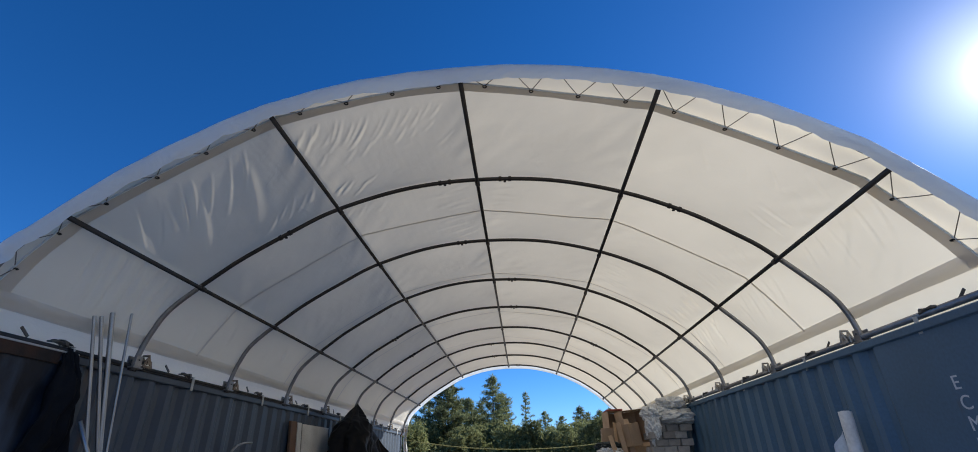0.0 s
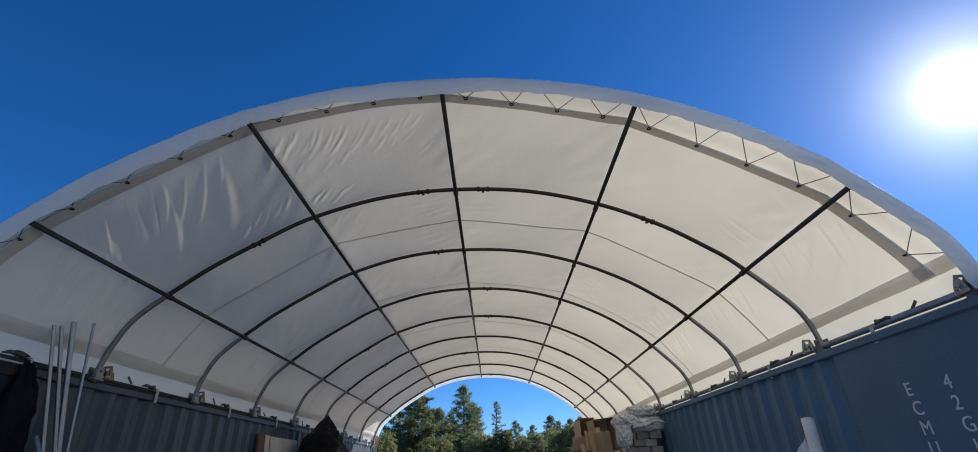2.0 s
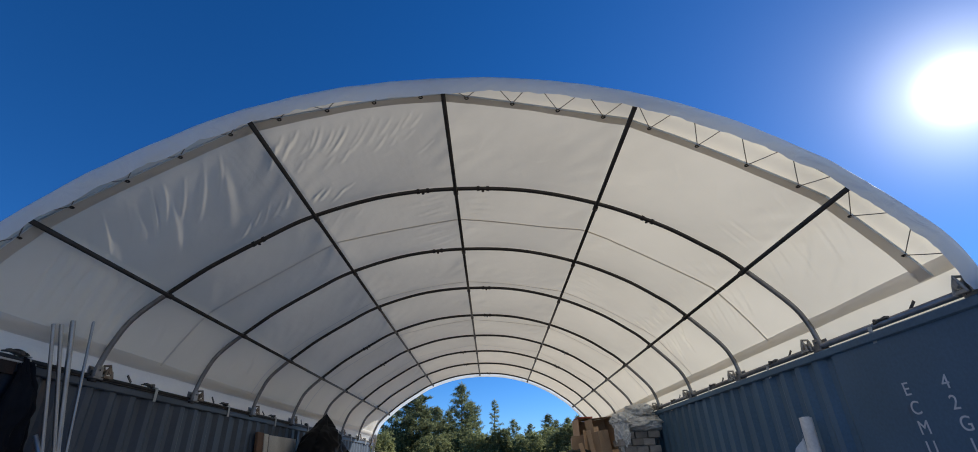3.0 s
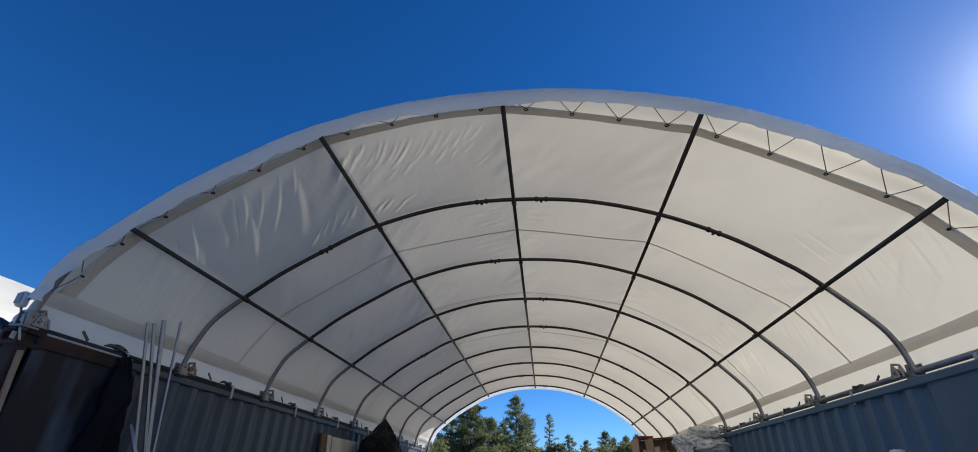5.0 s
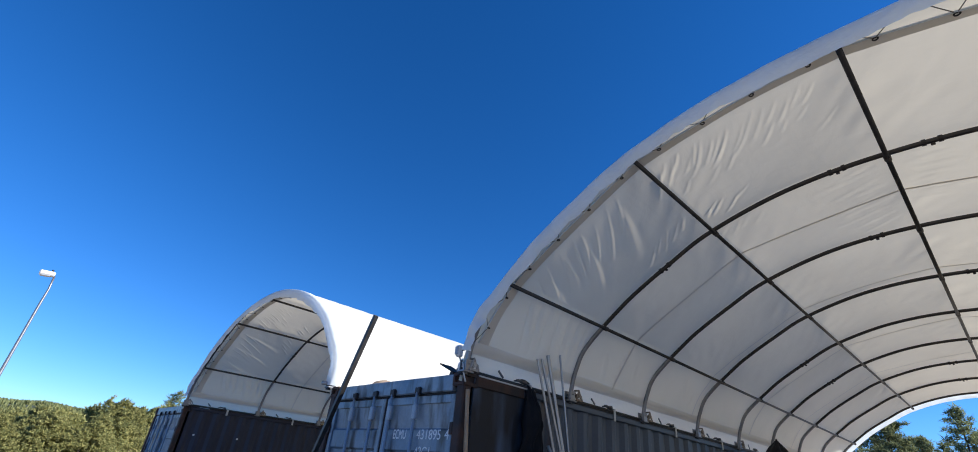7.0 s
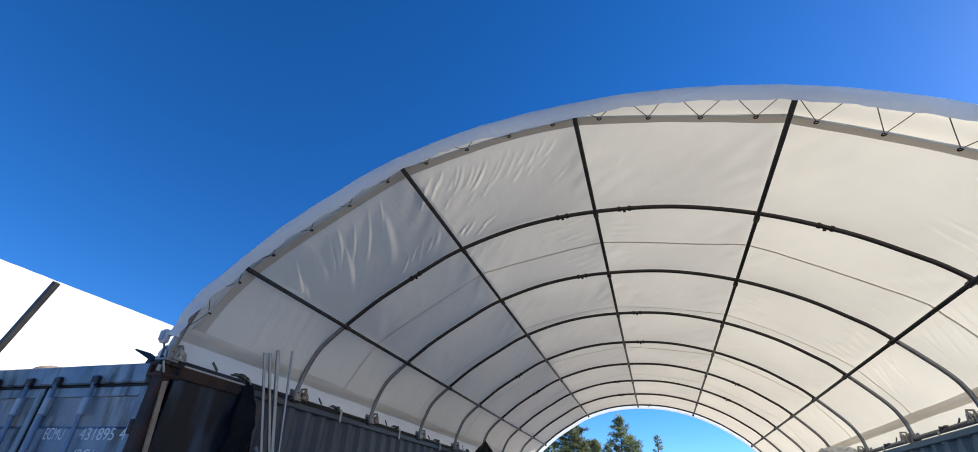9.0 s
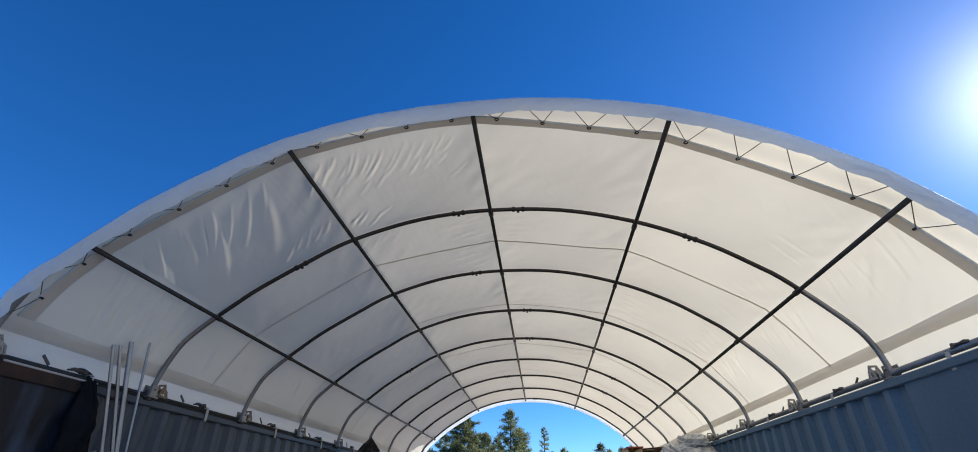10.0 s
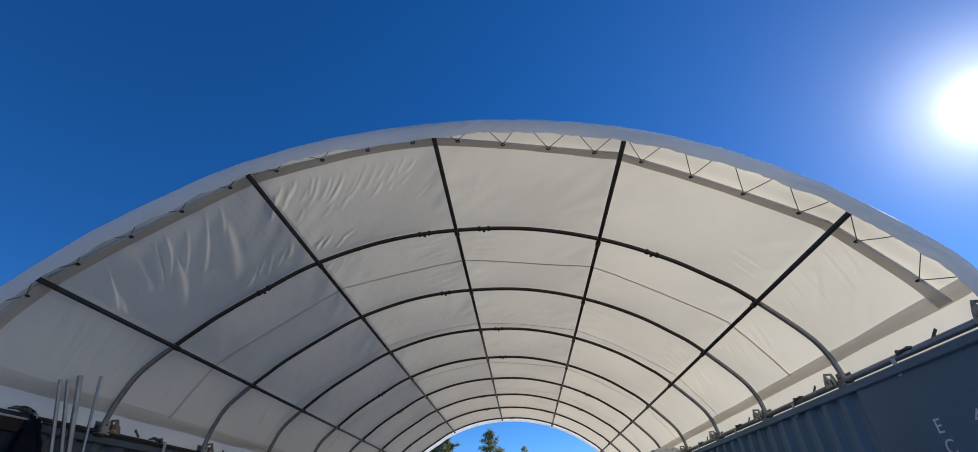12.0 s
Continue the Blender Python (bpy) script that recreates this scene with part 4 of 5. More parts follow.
def pine(h, r, base, seed, limbs=64, tuft=0.42):
    """Trunk with limbs, and a ragged crown of needle tufts."""
    rnd = random.Random(seed)
    wood, crown = Geo(), Geo()
    lean = (rnd.uniform(-0.02, 0.02) * h, rnd.uniform(-0.02, 0.02) * h)
    spine = [Vector((lean[0] * t * t + 0.06 * math.sin(5 * t + seed), lean[1] * t * t, h * t)) for t in (i / 12 for i in range(13))]
    wood.tube(spine, [0.018 * h * (1 - i / 12.6) + 0.01 for i in range(13)], 8)

    def at(t):
        k = min(t, 0.999) * 12
        return spine[int(k)].lerp(spine[int(k) + 1], k % 1)

    for i in range(limbs):
        t = base + (0.98 - base) * ((i + rnd.random()) / limbs) ** 0.9
        q = (t - base) / (1 - base)
        shape = min(1.0, 0.30 + 2.4 * q) * (1 - q) ** 0.7 + 0.05
        ln = r * shape * rnd.choice((0.45, 0.7, 0.9, 1.0, 1.15)) * rnd.uniform(0.85, 1.1)
        a = i * 2.4 + rnd.uniform(-0.6, 0.6)
        o = at(t)
        tip = o + Vector((math.cos(a) * ln, math.sin(a) * ln, ln * rnd.uniform(-0.12, 0.30)))
        mid = o.lerp(tip, 0.5) - Vector((0, 0, 0.08 * ln))
        wood.tube([o, mid, tip], [0.010 * h * (1 - q) * 0.35 + 0.018, 0.022, 0.008], 5)
        n = max(3, round(ln * 2.9))
        for k in range(n):
            f = 0.38 + 0.62 * (k + rnd.random()) / n
            c = o.lerp(mid, f * 2) if f < 0.5 else mid.lerp(tip, f * 2 - 1)
            side = (k % 2 * 2 - 1) * rnd.uniform(0.05, 0.30) * ln * (1.15 - f)
            end = c + Vector((-math.sin(a) * side, math.cos(a) * side, rnd.uniform(0.02, 0.16) * (0.6 + 0.2 * ln)))
            wood.tube([c, end], [0.012, 0.006], 4, False)
            blades(crown, end, tuft * rnd.uniform(0.62, 1.0), 17, rnd, 0.10, 0.45)
    blades(crown, at(0.985), tuft, 16, rnd, 0.12, 1.0)
    return wood.mesh("trunk", BARK, True), crown.mesh("crown", NEEDLE)


def bush(h, r, seed, lobes=20, per=95, leaf=0.17, mat=None):
    """A juniper: short forked trunk and an uneven crown of many small sprays on lobes, with gaps."""
    rnd = random.Random(seed)
    wood, crown = Geo(), Geo()
    for k in range(lobes):
        t = (k + 0.5) / lobes
        z = h * (0.18 + 0.70 * t)
        w = r * (1 - 0.72 * t) * rnd.uniform(0.35, 0.95)
        a = k * 2.4 + rnd.uniform(-0.6, 0.6)
        c = Vector((math.cos(a) * w, math.sin(a) * w, z))
        size = r * (0.52 - 0.22 * t) * rnd.uniform(0.75, 1.2)
        wood.tube([Vector((0, 0, 0.1 * h * rnd.random())), Vector((c[0] * 0.4, c[1] * 0.4, z * 0.55)), c], [0.10, 0.06, 0.02], 6)
        for _ in range(per):
            d = Vector((rnd.gauss(0, 1), rnd.gauss(0, 1), rnd.gauss(0.25, 1))).normalized()
            p = c + Vector((d[0], d[1], d[2] * 1.15)) * size * rnd.uniform(0.55, 1.08)
            if p[2] > 0.15:
                blades(crown, p, leaf * rnd.uniform(0.7, 1.3), 11, rnd, 0.24, 0.7)
    return wood.mesh("trunk", BARK, True), crown.mesh("crown", mat or JUNIPER)


def plant(name, meshes, x, y, h, h0, turn, label, category, group):
    t = thing(name, label, category, group, pose(x, y, -0.05, 0, 0, turn))
    k = h / h0
    for me, nm in zip(meshes, ("trunk", "crown")):
        ob = part(nm, me, t)
        ob.scale = (k, k, k)
    return t


PINES = [(pine(13, 6.0, 0.12, 3, 190, 0.55), 13), (pine(12, 3.6, 0.20, 11, 96, 0.5), 12), (pine(11, 2.0, 0.18, 7, 58, 0.34), 11), (pine(9, 3.5, 0.10, 5, 88), 9)]
TREES = [
    (-10.6, 6.4, 62, 3), (-8.3, 8.7, 52, 0), (-6.2, 6.6, 66, 0), (-4.8, 6.2, 72, 1), (-3.3, 9.0, 64, 1), (-2.2, 7.1, 69, 1), (0.3, 7.15, 66, 2),
    (2.5, 4.9, 70, 3), (4.2, 4.4, 78, 3), (6.4, 5.4, 74, 1), (7.3, 4.7, 76, 3), (8.5, 4.95, 74, 1), (9.6, 5.0, 78, 3), (11.4, 5.2, 75, 3),
    (-12.6, 5.6, 66, 3), (-14.5, 6.0, 70, 0), (13.5, 5.5, 80, 3),
]
for i, (az, el, far, kind) in enumerate(TREES):
    x, y, h = bearing(az, el, far)
    meshes, h0 = PINES[kind]
    plant("pine_tree", meshes, x, y, h, h0, 77 * i, ("tall dark green pine rising above the woods", "slender dark green pine tree", "thin young pine with open crown", "broad low dark green pine tree")[(0, 1, 2, 3)[kind]], "tree", "pine woods")
# darker copy of the juniper leaves, with backlit shade in the colour
SHADEBUSH = foliage("shaded_juniper_leaves", (0.40, 0.40, 0.18), (0.13, 0.155, 0.07))
BUSHES = [(bush(5, 2.5, 21, mat=SHADEBUSH), 5), (bush(5, 2.0, 22, 17, mat=SHADEBUSH), 5), (bush(4, 2.3, 23), 4), (bush(4, 1.9, 24, 17), 4)]
rnd = random.Random(8)
for i in range(46):
    az = -15 + 30 * (i + 0.5) / 46 + rnd.uniform(-0.5, 0.5)
    x, y, h = bearing(az, rnd.uniform(2.6, 4.3), rnd.uniform(44, 60))
    meshes, h0 = BUSHES[i % 2]
    plant("juniper", meshes, x, y, h, h0, 61 * i, "dense juniper in the wood edge, shade put into its green", "tree", "wood edge junipers")
for i, (az, el, far) in enumerate([(-92.5, 1.7, 40), (-90.6, 1.9, 38), (-88.8, 1.7, 42), (-87.0, 2.2, 40), (-85.2, 2.1, 37), (-83.6, 2.5, 39), (-82.2, 3.3, 38), (-80.8, 3.0, 41), (-79.2, 3.2, 44), (-94.5, 1.9, 40), (-97, 1.8, 42), (-77.6, 3.6, 46), (-86.1, 1.8, 33), (-82.9, 2.1, 33), (-89.8, 1.4, 32)]):
    x, y, h = bearing(az, el, far)
    meshes, h0 = BUSHES[2 + i % 2]
    plant("juniper", meshes, x, y, h, h0, 53 * i, "sunlit yellow-green juniper beside the yard", "tree", "yard junipers")
x, y, h = bearing(-77.9, 4.9, 48)
plant("pine_tree", PINES[3][0], x, y, h, PINES[3][1], 20, "small pine beyond the next shelter's container", "tree", "pine woods")
# far woods on the ridge
g = Geo()
rnd = random.Random(4)
for _ in range(5200):
    v = rnd.random() ** 0.7
    p = Vector(hill_point((rnd.uniform(-100, -72) + 125) / 60, v))
    hgt = rnd.uniform(3.0, 6.5)
    for k in range(4):
        a = rnd.uniform(0, 6.28)
        w = hgt * 0.42
        g.add([p + Vector((math.cos(a) * w, math.sin(a) * w, 0)), p - Vector((math.cos(a) * w, math.sin(a) * w, 0)), p + Vector((rnd.gauss(0, 0.6), rnd.gauss(0, 0.6), hgt))], [(0, 1, 2)])
tagged(new("far_woods", g.mesh("far_woods", SHADEBUSH)), "dark scrub woods covering the distant ridge", "woods", kind="stuff")

# yard lamp
px, py = -0.22 - 27 * math.sin(radians(90.78)), -2.84 + 27 * math.cos(radians(90.78))
lamp = thing("street_lamp", "grey pole with white box lamp head above the yard", "lamp", at=pose(px, py, 0))
part("pole", Geo().tube([(0, 0, 0), (0, 0, 3), (0, 0.04, 6.6), (0, 0.06, 7.3), (0, 0.02, 7.85)], [0.075, 0.065, 0.05, 0.042, 0.038], 12).mesh("pole", GALV, True), lamp)
g = Geo().box((-0.17, -0.50, -0.09), (0.17, 0.02, 0.10), 0.05)
head = part("lamp_head", g.mesh("lamp_head", LAMPWHITE), lamp, "white box lamp head", pose(0, 0.0, 7.90, 4, 0, 0))
part("lens", Geo().box((-0.13, -0.45, -0.115), (0.13, -0.12, -0.085), 0.01).mesh("lens", GLASSGREY), head)
part("photocell", Geo().tube([(0, -0.1, 0.09), (0, -0.1, 0.2)], 0.04, 10).mesh("photocell", BLACKIRON), head)
part("base_plate", Geo().box((-0.2, -0.2, 0.0), (0.2, 0.2, 0.03), 0.01).mesh("base_plate", GALV), lamp)

# ---- things on and beside the dark container ----
xl = CX - 3.15  # its inner face
# loose conduit lengths leaning on its top edge
for i, (yt, zt, yb, k) in enumerate(((0.831, 2.945, 1.085, 0.013), (0.897, 2.96, 1.195, 0.014), (0.99, 3.016, 1.215, 0.019), (1.187, 3.065, 1.28, 0.011))):
    top, foot = Vector((xl + 0.075, yt, zt)), Vector((xl + 0.155, yb, 1.935))
    d = (foot - top) / (top[2] - foot[2])
    end = foot + d * foot[2]
    lean = Vector((0.045, 0, 0))
    g = Geo().tube([top + lean, top.lerp(end, 0.5) + lean, end + lean], k, 12, False)
    g.tube([top + lean, top + lean - Vector((0, 0, 0.02)) + Vector((0.0008, 0, 0))], k * 0.8, 12)
    tagged(new("steel_pole", g.mesh("steel_pole", CONDUIT, True)), "loose galvanised pipe leaning on the dark container", "pole", "leaning pipes")
g = Geo().tube([(xl + 0.16, 0.98, 2.17), (xl + 0.22, 1.10, 1.92), (xl + 0.62, 1.5, 0.0)], 0.016, 10)
tagged(new("steel_pole", g.mesh("steel_pole", CONDUIT, True)), "shorter pale pipe leaning among longer pipes", "pole", "leaning pipes")


def drape(name, label, category, fn, nu, nv, mat, thick=0.012):
    g = Geo().grid(nu, nv, fn)
    ob = tagged(new(name, g.mesh(name, mat, True)), label, category)
    so = ob.modifiers.new("thickness", "SOLIDIFY")
    so.thickness = thick
    return ob


def hanging(u, v):
    """Folded black cloth hung over the top edge, wider below."""
    y = 0.80 + 0.10 * u + (0.34 * u - 0.10) * v**0.8 + 0.03 * noise.noise(Vector((u * 2, 7, v * 5)))
    z = 2.70 - 0.95 * v - 0.10 * abs(u - 0.5) * (1 - v) - 0.05 * noise.noise(Vector((u * 5, 1, v)))
    x = xl + 0.02 + 0.11 * math.sin(math.pi * min(1, v * 1.3)) * math.sin(math.pi * u) ** 0.5 + 0.018 * math.sin(u * 17 + 4 * v) * (0.3 + v) + 0.045 * noise.noise(Vector((u * 4, v * 5, 1))) + 0.02 * noise.noise(Vector((u * 11, v * 12, 4)))
    return (x, y, z)


drape("black_jacket_cloth", "black cloth hung from the dark container's top edge", "cloth", hanging, 30, 40, BLACKCLOTH)
for y0, k in ((0.79, 1.0), (0.83, 0.8)):
    g = Geo().tube([(xl - 0.02, y0 + 0.075 * math.sin(a) * k, 2.69 + 0.05 * k * math.cos(a * 0.8)) for a in (-1.3 + 3.0 * i / 14 for i in range(15))], [0.004 + 0.005 * math.sin(math.pi * i / 14) for i in range(15)], 8)
    tagged(new("strap_hook", g.mesh("strap_hook", BLACKIRON, True)), "black curved hook holding the hung cloth", "hook", "cloth hooks")

# board in a timber frame leaning on the wall
bd = thing("leaning_board", "off-white panel in brown timber leaning on the container", "board", at=pose(xl + 0.21, 0, 0, 0, -4.5, 0))
part("panel", Geo().box((-0.012, 5.24, 0.02), (0.012, 6.34, 2.44), 0.003).mesh("panel", WHITEBOARD), bd)
part("edge_trim", Geo().box((-0.02, 5.06, 0.02), (0.014, 5.20, 2.45), 0.004).mesh("edge_trim", WHITEBOARD), bd)
part("post", Geo().box((-0.03, 4.83, 0.02), (0.012, 5.04, 2.46), 0.006).mesh("post", TIMBER), bd, "brown timber post")
part("gap_strip", Geo().box((-0.01, 5.202, 0.02), (0.004, 5.238, 2.43), 0.002).mesh("gap_strip", BLACKIRON), bd, "dark joint strip")


def heap(cx, cy, rx, ry, top, seed, peak):
    """A tarp thrown over a heap; sharp peak at peak (dx, dy)."""

    def fn(u, v):
        a, k = 2 * math.pi * u, v
        x, y = cx + peak[0] * (1 - k) + rx * k * math.cos(a), cy + peak[1] * (1 - k) + ry * k * math.sin(a)
        fold = 0.05 * k * math.sin(9 * a + 6 * k + seed) + 0.08 * k * math.sin(4 * a + 3 * k + seed) + 0.14 * k * noise.noise(Vector((math.cos(a) * 2, math.sin(a) * 2, k * 3 + seed)))
        z = (top - 0.46) * (1 - k**7) + 0.46 * max(0.0, 1 - k / 0.75) ** 1.25 + 0.02
        crease = 0.075 - 0.15 * abs(noise.noise(Vector((x * 3.1, y * 3.1, z * 2.6 + seed)))) - 0.07 * abs(noise.noise(Vector((x * 8, y * 8, z * 7))))
        fold += crease * min(1.0, 2 * k * k)
        return (x + fold * math.cos(a), y + fold * math.sin(a), max(z + 0.3 * crease * min(1, 3 * k * k) * (1 - k), 0.02))

    return fn


drape("draped_tarp", "black plastic tarp draped over a tall pointed heap", "tarp", heap(-2.98, 6.25, 0.46, 0.78, 2.86, 2, (-0.12, 0.46)), 150, 90, BLACKTARP)
drape("draped_tarp", "lower rounded mound under black plastic", "tarp", heap(-2.95, 7.55, 0.45, 0.55, 2.36, 5, (0, 0)), 44, 22, BLACKTARP)
g = Geo().tube([(-3.05, 2.66, 1.90), (-3.12, 2.75, 1.99), (-3.18, 2.95, 2.055), (-3.22, 3.15, 2.085), (-3.24, 3.36, 2.095)], 0.012, 10)
g.tube([(-3.05, 2.66, 1.90), (-2.95, 2.5, 1.5), (-2.9, 2.4, 0.0)], 0.012, 10)
tagged(new("bent_pipe", g.mesh("bent_pipe", CONDUIT, True)), "thin pale plastic pipe bent over beside the container", "pipe")

# flood light and plate on the container's front corner
fl = thing("flood_light", "small grey flood light on a bracket at the roof corner", "lamp", at=pose(-3.575, 0.02, CH))
part("bracket", Geo().tube([(0.05, 0.08, -0.02), (0.045, 0.06, 0.06), (0.01, 0.03, 0.11), (-0.045, 0.01, 0.115), (-0.055, 0.0, 0.16)], 0.008, 8).mesh("bracket", GALV, True), fl)
part("arm", Geo().tube([(-0.034, 0.01, 0.205), (0.04, 0.02, 0.21), (0.05, 0.05, 0.14), (0.05, 0.075, 0.03)], 0.006, 8).mesh("arm", GALV, True), fl)
part("lamp_head", Geo().box((-0.092, -0.03, 0.145), (-0.032, 0.03, 0.252), 0.02).mesh("lamp_head", LAMPWHITE), fl)
part("lamp_glass", Geo().box((-0.084, -0.037, 0.162), (-0.040, -0.0305, 0.235), 0.002).mesh("lamp_glass", GLASSGREY), fl)
pl = thing("steel_plate", "dark steel plate tilted up on the container roof", "plate", at=pose(-3.75, 0.10, CH + 0.03, 0, 24, 0))
part("plate", Geo().box((-0.19, -0.07, 0.0), (0.05, 0.07, 0.012), 0.003).mesh("plate", RUBBER), pl)
part("strut", Geo().box((-0.02, -0.05, -0.05), (0.03, 0.05, 0.001), 0.003).mesh("strut", BLACKIRON), pl)
g = Geo().tube([(-3.58, 0.0, 2.77), (-3.50, -0.03, 2.72), (-3.49, -0.03, 2.65), (-3.46, -0.02, 2.57)], 0.007, 8)
tagged(new("tie_cord", g.mesh("tie_cord", TAB, True)), "pale cord dangling over the container corner", "cord")
g = Geo().tube([(-3.60 + 0.07 * math.cos(a), 0.06 + 0.05 * math.sin(a), 2.75 + 0.05 * math.sin(a * 1.0 + 0.7)) for a in (2 * math.pi * i / 24 for i in range(25))], 0.008, 8, False)
tagged(new("strap_loop", g.mesh("strap_loop", TAB, True)), "pale strap looped round the corner bracket", "strap")
g = Geo().grid(22, 14, lambda u, v: (-3.56 + 0.05 * math.cos(6.283 * u) * math.sin(math.pi * v) * (1 + 0.4 * noise.noise(Vector((u * 6, v * 5, 2)))), 0.02 + 0.05 * math.sin(6.283 * u) * math.sin(math.pi * v), 2.715 - 0.06 * math.cos(math.pi * v) * (1 + 0.3 * noise.noise(Vector((u * 5, v * 5, 7))))))
tagged(new("knotted_rag", g.mesh("knotted_rag", SHEETING, True)), "knotted white rag tied at the shelter's front foot", "rag")
# steel channel leaning at the doors
g = Geo()
tilt = look((-6.71, -0.13, 0.0), (-5.07, -0.10, 3.403))
ln = (Vector((-5.07, -0.10, 3.403)) - Vector((-6.71, -0.13, 0))).length
for a, b in (((-0.024, -0.024), (0.024, -0.019)), ((-0.024, 0.019), (0.024, 0.024)), ((-0.024, -0.018), (-0.019, 0.018)), ((0.019, -0.018), (0.024, 0.018))):
    g.box((a[0], a[1], -ln), (b[0], b[1], 0), 0.002, tilt)
beam = tagged(new("steel_tube", g.mesh("steel_tube", DARKTUBE)), "dark square steel tube leaning past the container doors", "tube")
# rubble sack on the container roof beyond the leaning tube
g = Geo().grid(18, 10, lambda u, v: (-5.62 + 0.17 * math.cos(6.283 * u) * math.sin(math.pi * v) * (1 + 0.3 * noise.noise(Vector((u * 5, v * 4, 1)))), 0.55 + 0.2 * math.sin(6.283 * u) * math.sin(math.pi * v), CH + 0.06 - 0.10 * math.cos(math.pi * v) * (1 + 0.3 * noise.noise(Vector((u * 4, v * 6, 3))))))
tagged(new("sack", g.mesh("sack", PALETIMBER, True)), "small tan sack lying on the container roof", "sack")

# ---- stored goods along the blue container ----
xr = CX + 3.19
roll = thing("plastic_roll", "roll of white plastic sheeting leaning on the blue container", "roll", at=pose(2.64, 1.79, 0))
g = Geo()
g.tube([(0.0, -0.02, 0), (0.03, -0.03, 1.0), (0.06, -0.04, 2.14)], 0.05, 20)
g.tube([(0.061, -0.04, 2.13), (0.0612, -0.0402, 2.146)], 0.03, 14)
part("roll_core", g.mesh("roll_core", SHEETING, True), roll)
g = Geo().grid(14, 20, lambda u, v: (0.03 - 0.10 * u + 0.02 * math.sin(9 * u + 4 * v), 0.03 + 0.30 * u * (0.25 + 0.75 * v) ** 0.9, 2.02 - 0.24 * u - 1.9 * v * (1 - 0.1 * u)))
part("loose_sheet", g.mesh("loose_sheet", SHEETING, True), roll, "translucent loose end of sheeting")

stack = thing("block_stack", "tall pallet stack of grey concrete blocks", "blocks", at=pose(2.12, 6.0, 0))
part("pallet", Geo().box((-0.02, -0.02, 0.0), (0.64, 1.0, 0.13), 0.01).mesh("pallet", PALETIMBER), stack)
blk = Geo().box((0.003, 0.003, 0.002), (0.197, 0.247, 0.108), 0.007).mesh("block", BLOCK)
rnd = random.Random(2)
for lay in range(20):
    z = 0.13 + 0.11 * lay
    for i in range(3):
        for j in range(2):
            jx, jy = rnd.uniform(-0.012, 0.012), rnd.uniform(-0.03, 0.03)
            part("block", blk, stack, "", pose(0.005 + 0.206 * i + jx + (0.05 if lay % 2 else -0.03), 0.02 + 0.26 * j + jy, z, 0, 0, rnd.uniform(-4, 4)))


def lump(c, r, seed, rough=0.22, fold=1.0):
    def fn(u, v):
        a, b = 2 * math.pi * u, math.pi * v
        d = Vector((math.cos(a) * math.sin(b), math.sin(a) * math.sin(b), -math.cos(b)))
        s0 = Vector((seed, seed * 0.7, -seed))
        k = 1 + rough * noise.noise(d * 1.7 + s0) + 0.18 * fold - 0.42 * fold * abs(noise.noise(d * 2.3 + s0 * 2)) - 0.20 * fold * abs(noise.noise(d * 5.1 + s0 * 3)) - 0.10 * fold * abs(noise.noise(d * 11 + s0)) - 0.04 * fold * abs(noise.noise(d * 23 - s0))
        return (c[0] + d[0] * r[0] * k, c[1] + d[1] * r[1] * k, c[2] + d[2] * r[2] * k)

    return fn


for nm, c, r, seed, mat, lab in (
    ("crumpled_sheet", (2.61, 6.25, 2.45), (0.32, 0.32, 0.15), 1, SHEETING, "crumpled white plastic bundle on the block stack"),
    ("crumpled_sheet", (2.60, 6.35, 2.67), (0.25, 0.32, 0.13), 2, SHEETING, "upper bundle of crumpled white plastic sheeting"),
    ("crumpled_sheet", (2.28, 6.3, 2.50), (0.20, 0.27, 0.15), 3, SHEETING, "white plastic sheet slumped over the stack's edge"),
    ("crumpled_sheet", (2.21, 6.20, 2.28), (0.12, 0.2, 0.24), 4, SHEETING, "grey-white plastic hanging in folds"),
    ("canvas_bag", (1.60, 7.35, 2.06), (0.24, 0.22, 0.07), 6, DULLGREEN, "dark grey-green canvas bag on the boxes"),
    ("crumpled_sheet", (1.62, 7.2, 1.93), (0.26, 0.25, 0.09), 8, SHEETING, "low pile of white plastic scraps"),
):
    g = Geo().grid(110, 70, lump(c, r, seed, 0.22, 0.8 if seed in (1, 2) else 1.2))
    tagged(new(nm, g.mesh(nm, mat, True)), lab, "plastic sheet" if "sheet" in nm else "bag", "crumpled plastic sheets" if "sheet" in nm else "")


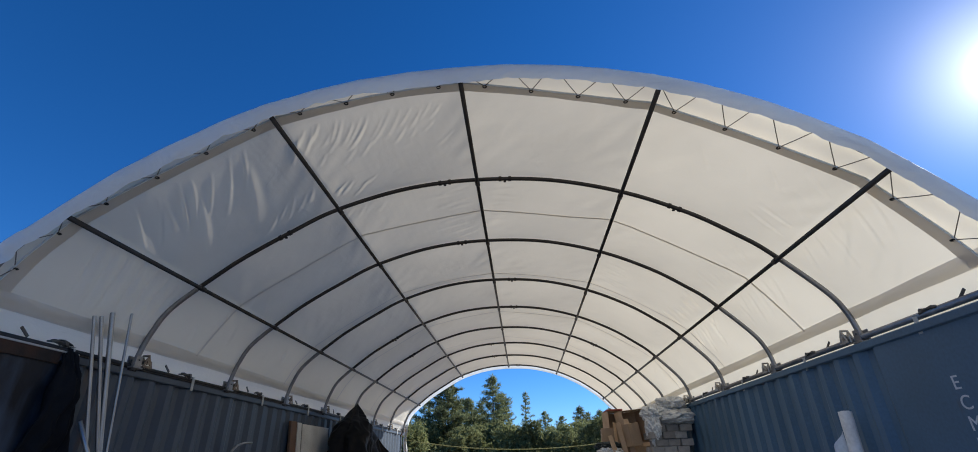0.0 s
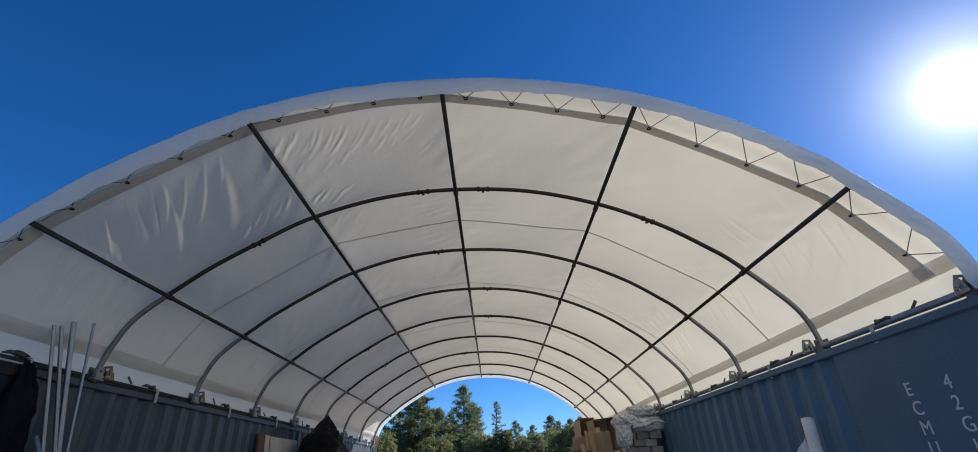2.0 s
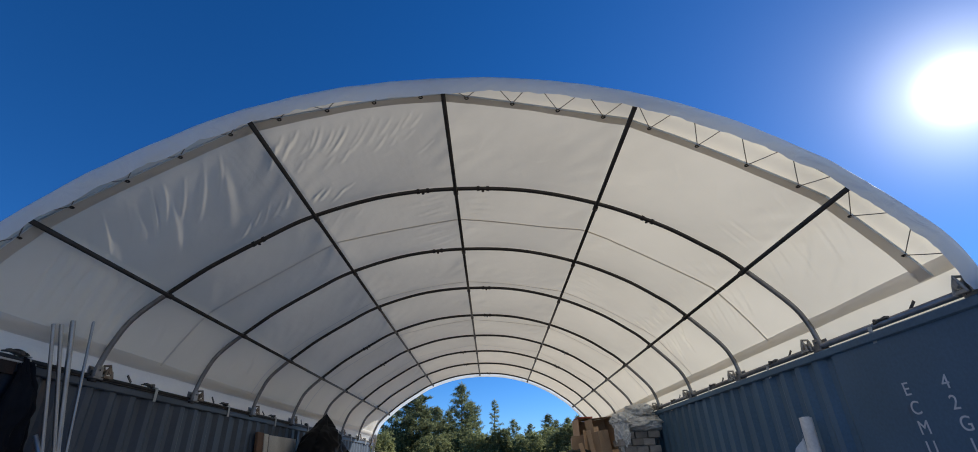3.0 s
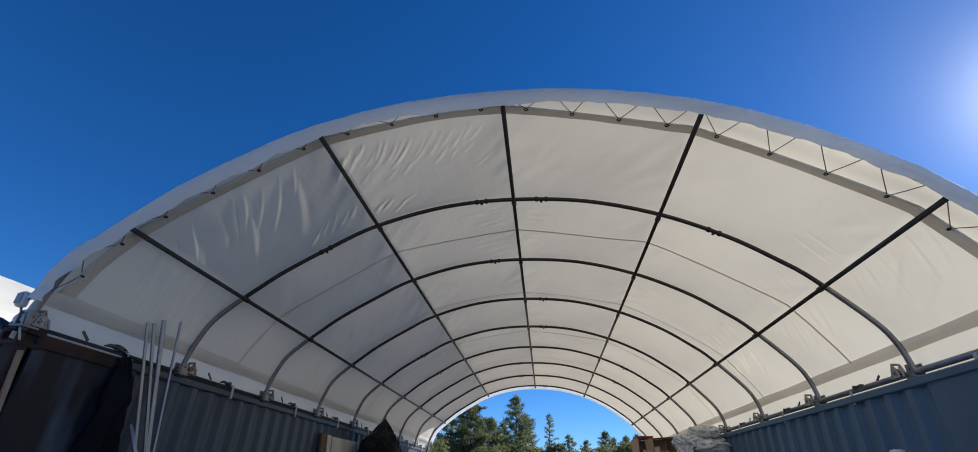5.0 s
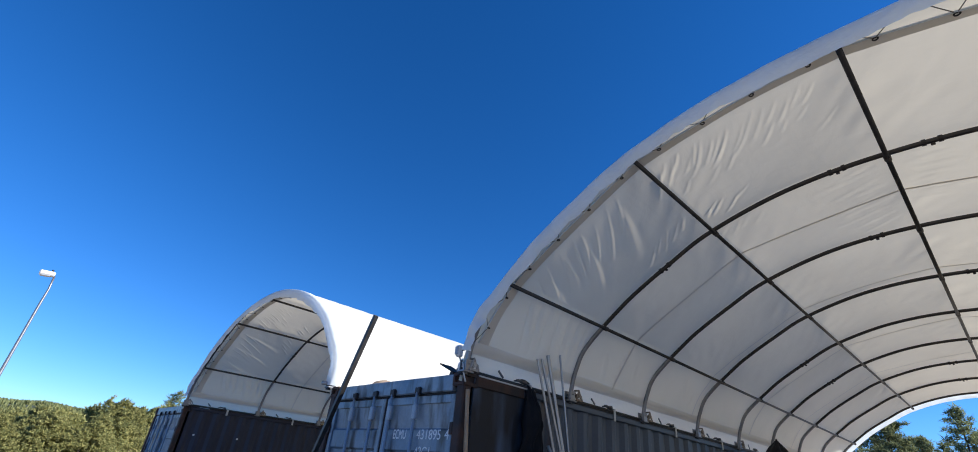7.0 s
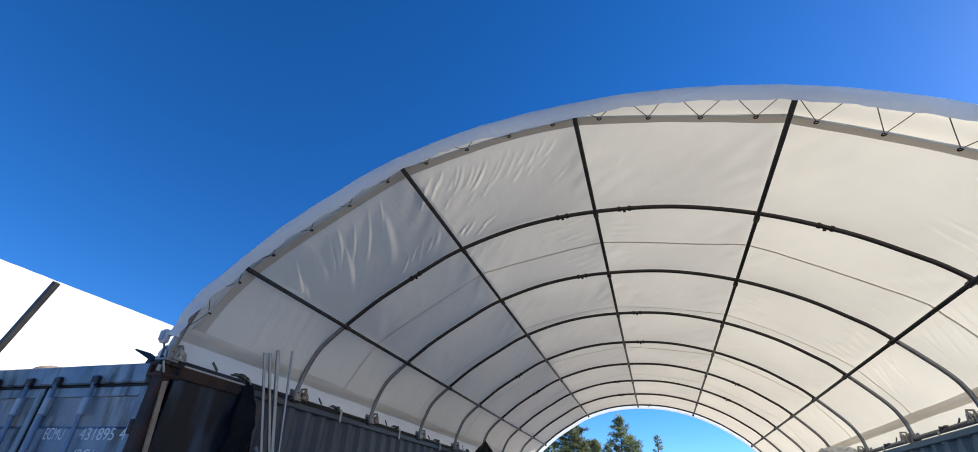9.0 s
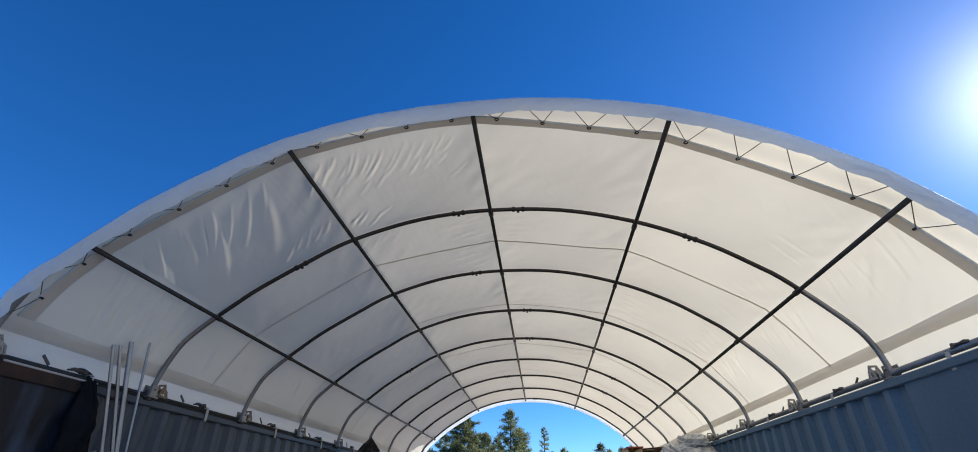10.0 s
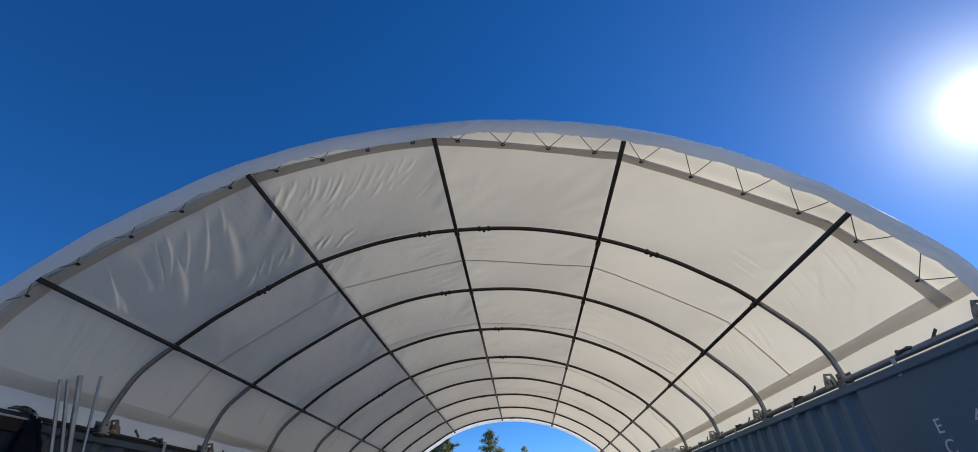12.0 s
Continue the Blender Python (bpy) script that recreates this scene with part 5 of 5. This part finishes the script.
def carton(lo, size, turn, label, opened=False, mat=None, tip=0):
    """A cardboard box, closed with a tape seam or lying open with flaps."""
    t = thing("cardboard_box", label, "box", "stored boxes", pose(lo[0], lo[1], lo[2], 0, tip, turn))
    w, d, h = size
    g = Geo()
    if opened:
        for a, b in (((0, 0, 0), (w, d, 0.006)), ((0, 0, h - 0.006), (w, d, h)), ((0, 0, 0.008), (0.006, d, h - 0.008)), ((w - 0.006, 0, 0.008), (w, d, h - 0.008)), ((0.008, d - 0.006, 0.008), (w - 0.008, d, h - 0.008))):
            g.box(a, b, 0.001)
        part("body", g.mesh("body", mat or CARD), t)
        part("flap", Geo().box((0.01, -0.16, -0.003), (w - 0.01, 0, 0.003), 0.001, Matrix.Rotation(radians(38), 4, "X")).mesh("flap", mat or CARD), t)
    else:
        g.box((0, 0, 0), (w, d, h), 0.006)
        part("body", g.mesh("body", mat or CARD), t)
        part("tape", Geo().box((w / 2 - 0.025, -0.002, h - 0.12), (w / 2 + 0.025, d + 0.002, h + 0.002), 0.001).mesh("tape", PALETIMBER), t)
    return t


carton((1.52, 7.9, 0.0), (0.62, 0.8, 0.9), 0, "large brown carton at the bottom of the pile")
carton((1.55, 7.9, 0.9), (0.60, 0.7, 1.0), 3, "brown carton in the middle of the pile")
carton((1.54, 7.6, 1.90), (0.62, 0.7, 0.48), -7, "wide worn carton with torn edges")
carton((1.76, 7.9, 2.385), (0.34, 0.5, 0.33), 6, "open carton lying on its side, top of the pile", True)
carton((2.02, 7.2, 0.0), (0.50, 0.7, 1.3), 2, "tall brown carton beside the block stack")
carton((2.04, 7.2, 1.30), (0.46, 0.6, 0.75), -3, "brown carton leaning at the pile's middle", False, None, 3)
carton((1.98, 7.35, 2.07), (0.42, 0.5, 0.60), 6, "dented open carton on the pile", True, None, -5)
carton((2.40, 7.4, 0.0), (0.42, 0.7, 2.0), 0, "tall narrow carton against the blue container")
carton((1.74, 6.9, 0.0), (0.40, 0.5, 1.9), 4, "tall crushed brown carton standing before the pile")
carton((1.93, 6.72, 2.02), (0.20, 0.3, 0.38), 8, "small crushed carton behind the plastic", False, None, -6)
red = Geo().box((1.74, 7.86, 2.718), (2.06, 8.4, 2.75), 0.006)
tagged(new("red_board", red.mesh("red_board", RED)), "faded red board laid across the top carton", "board")
for i, (x, y, z, a, ln) in enumerate(((1.93, 7.0, 1.2, 14, 1.25), (2.02, 6.95, 1.0, 8, 1.5), (1.86, 7.05, 1.1, 20, 1.15), (1.72, 7.25, 1.3, -17, 1.22), (2.12, 7.0, 1.2, -12, 1.32))):
    g = Geo().box((0, 0, -z), (0.09, 0.012, ln), 0.003)
    ob = tagged(new("cardboard_strip", g.mesh("cardboard_strip", CARD)), "upright torn cardboard strip leaning on the cartons", "cardboard", "cardboard strips")
    ob.matrix_basis = pose(x, y - 0.04 * i, z, -3 * i, -a * 0.7, 25 * i - 30)

# sagging yellow rope across the far opening
pts = []
for i in range(25):
    t = i / 24
    pts.append((-3.45 + 6.3 * t, 12.32, 2.47 - 0.14 * t - 1.02 * t * (1 - t)))
tagged(new("barrier_rope", Geo().tube(pts, 0.011, 8).mesh("barrier_rope", YELLOW, True)), "sagging pale yellow rope across the far opening", "rope")
# loose cloth tail at the far left foot
drape("cloth_tail", "white cloth tail hanging at the shelter's far foot", "cloth", lambda u, v: (-3.50 + 0.10 * u + 0.02 * math.sin(8 * v), 12.36 + 0.03 * math.sin(10 * u + 3 * v), 2.85 - 0.75 * v + 0.05 * u), 10, 16, SHEETING, 0.004)
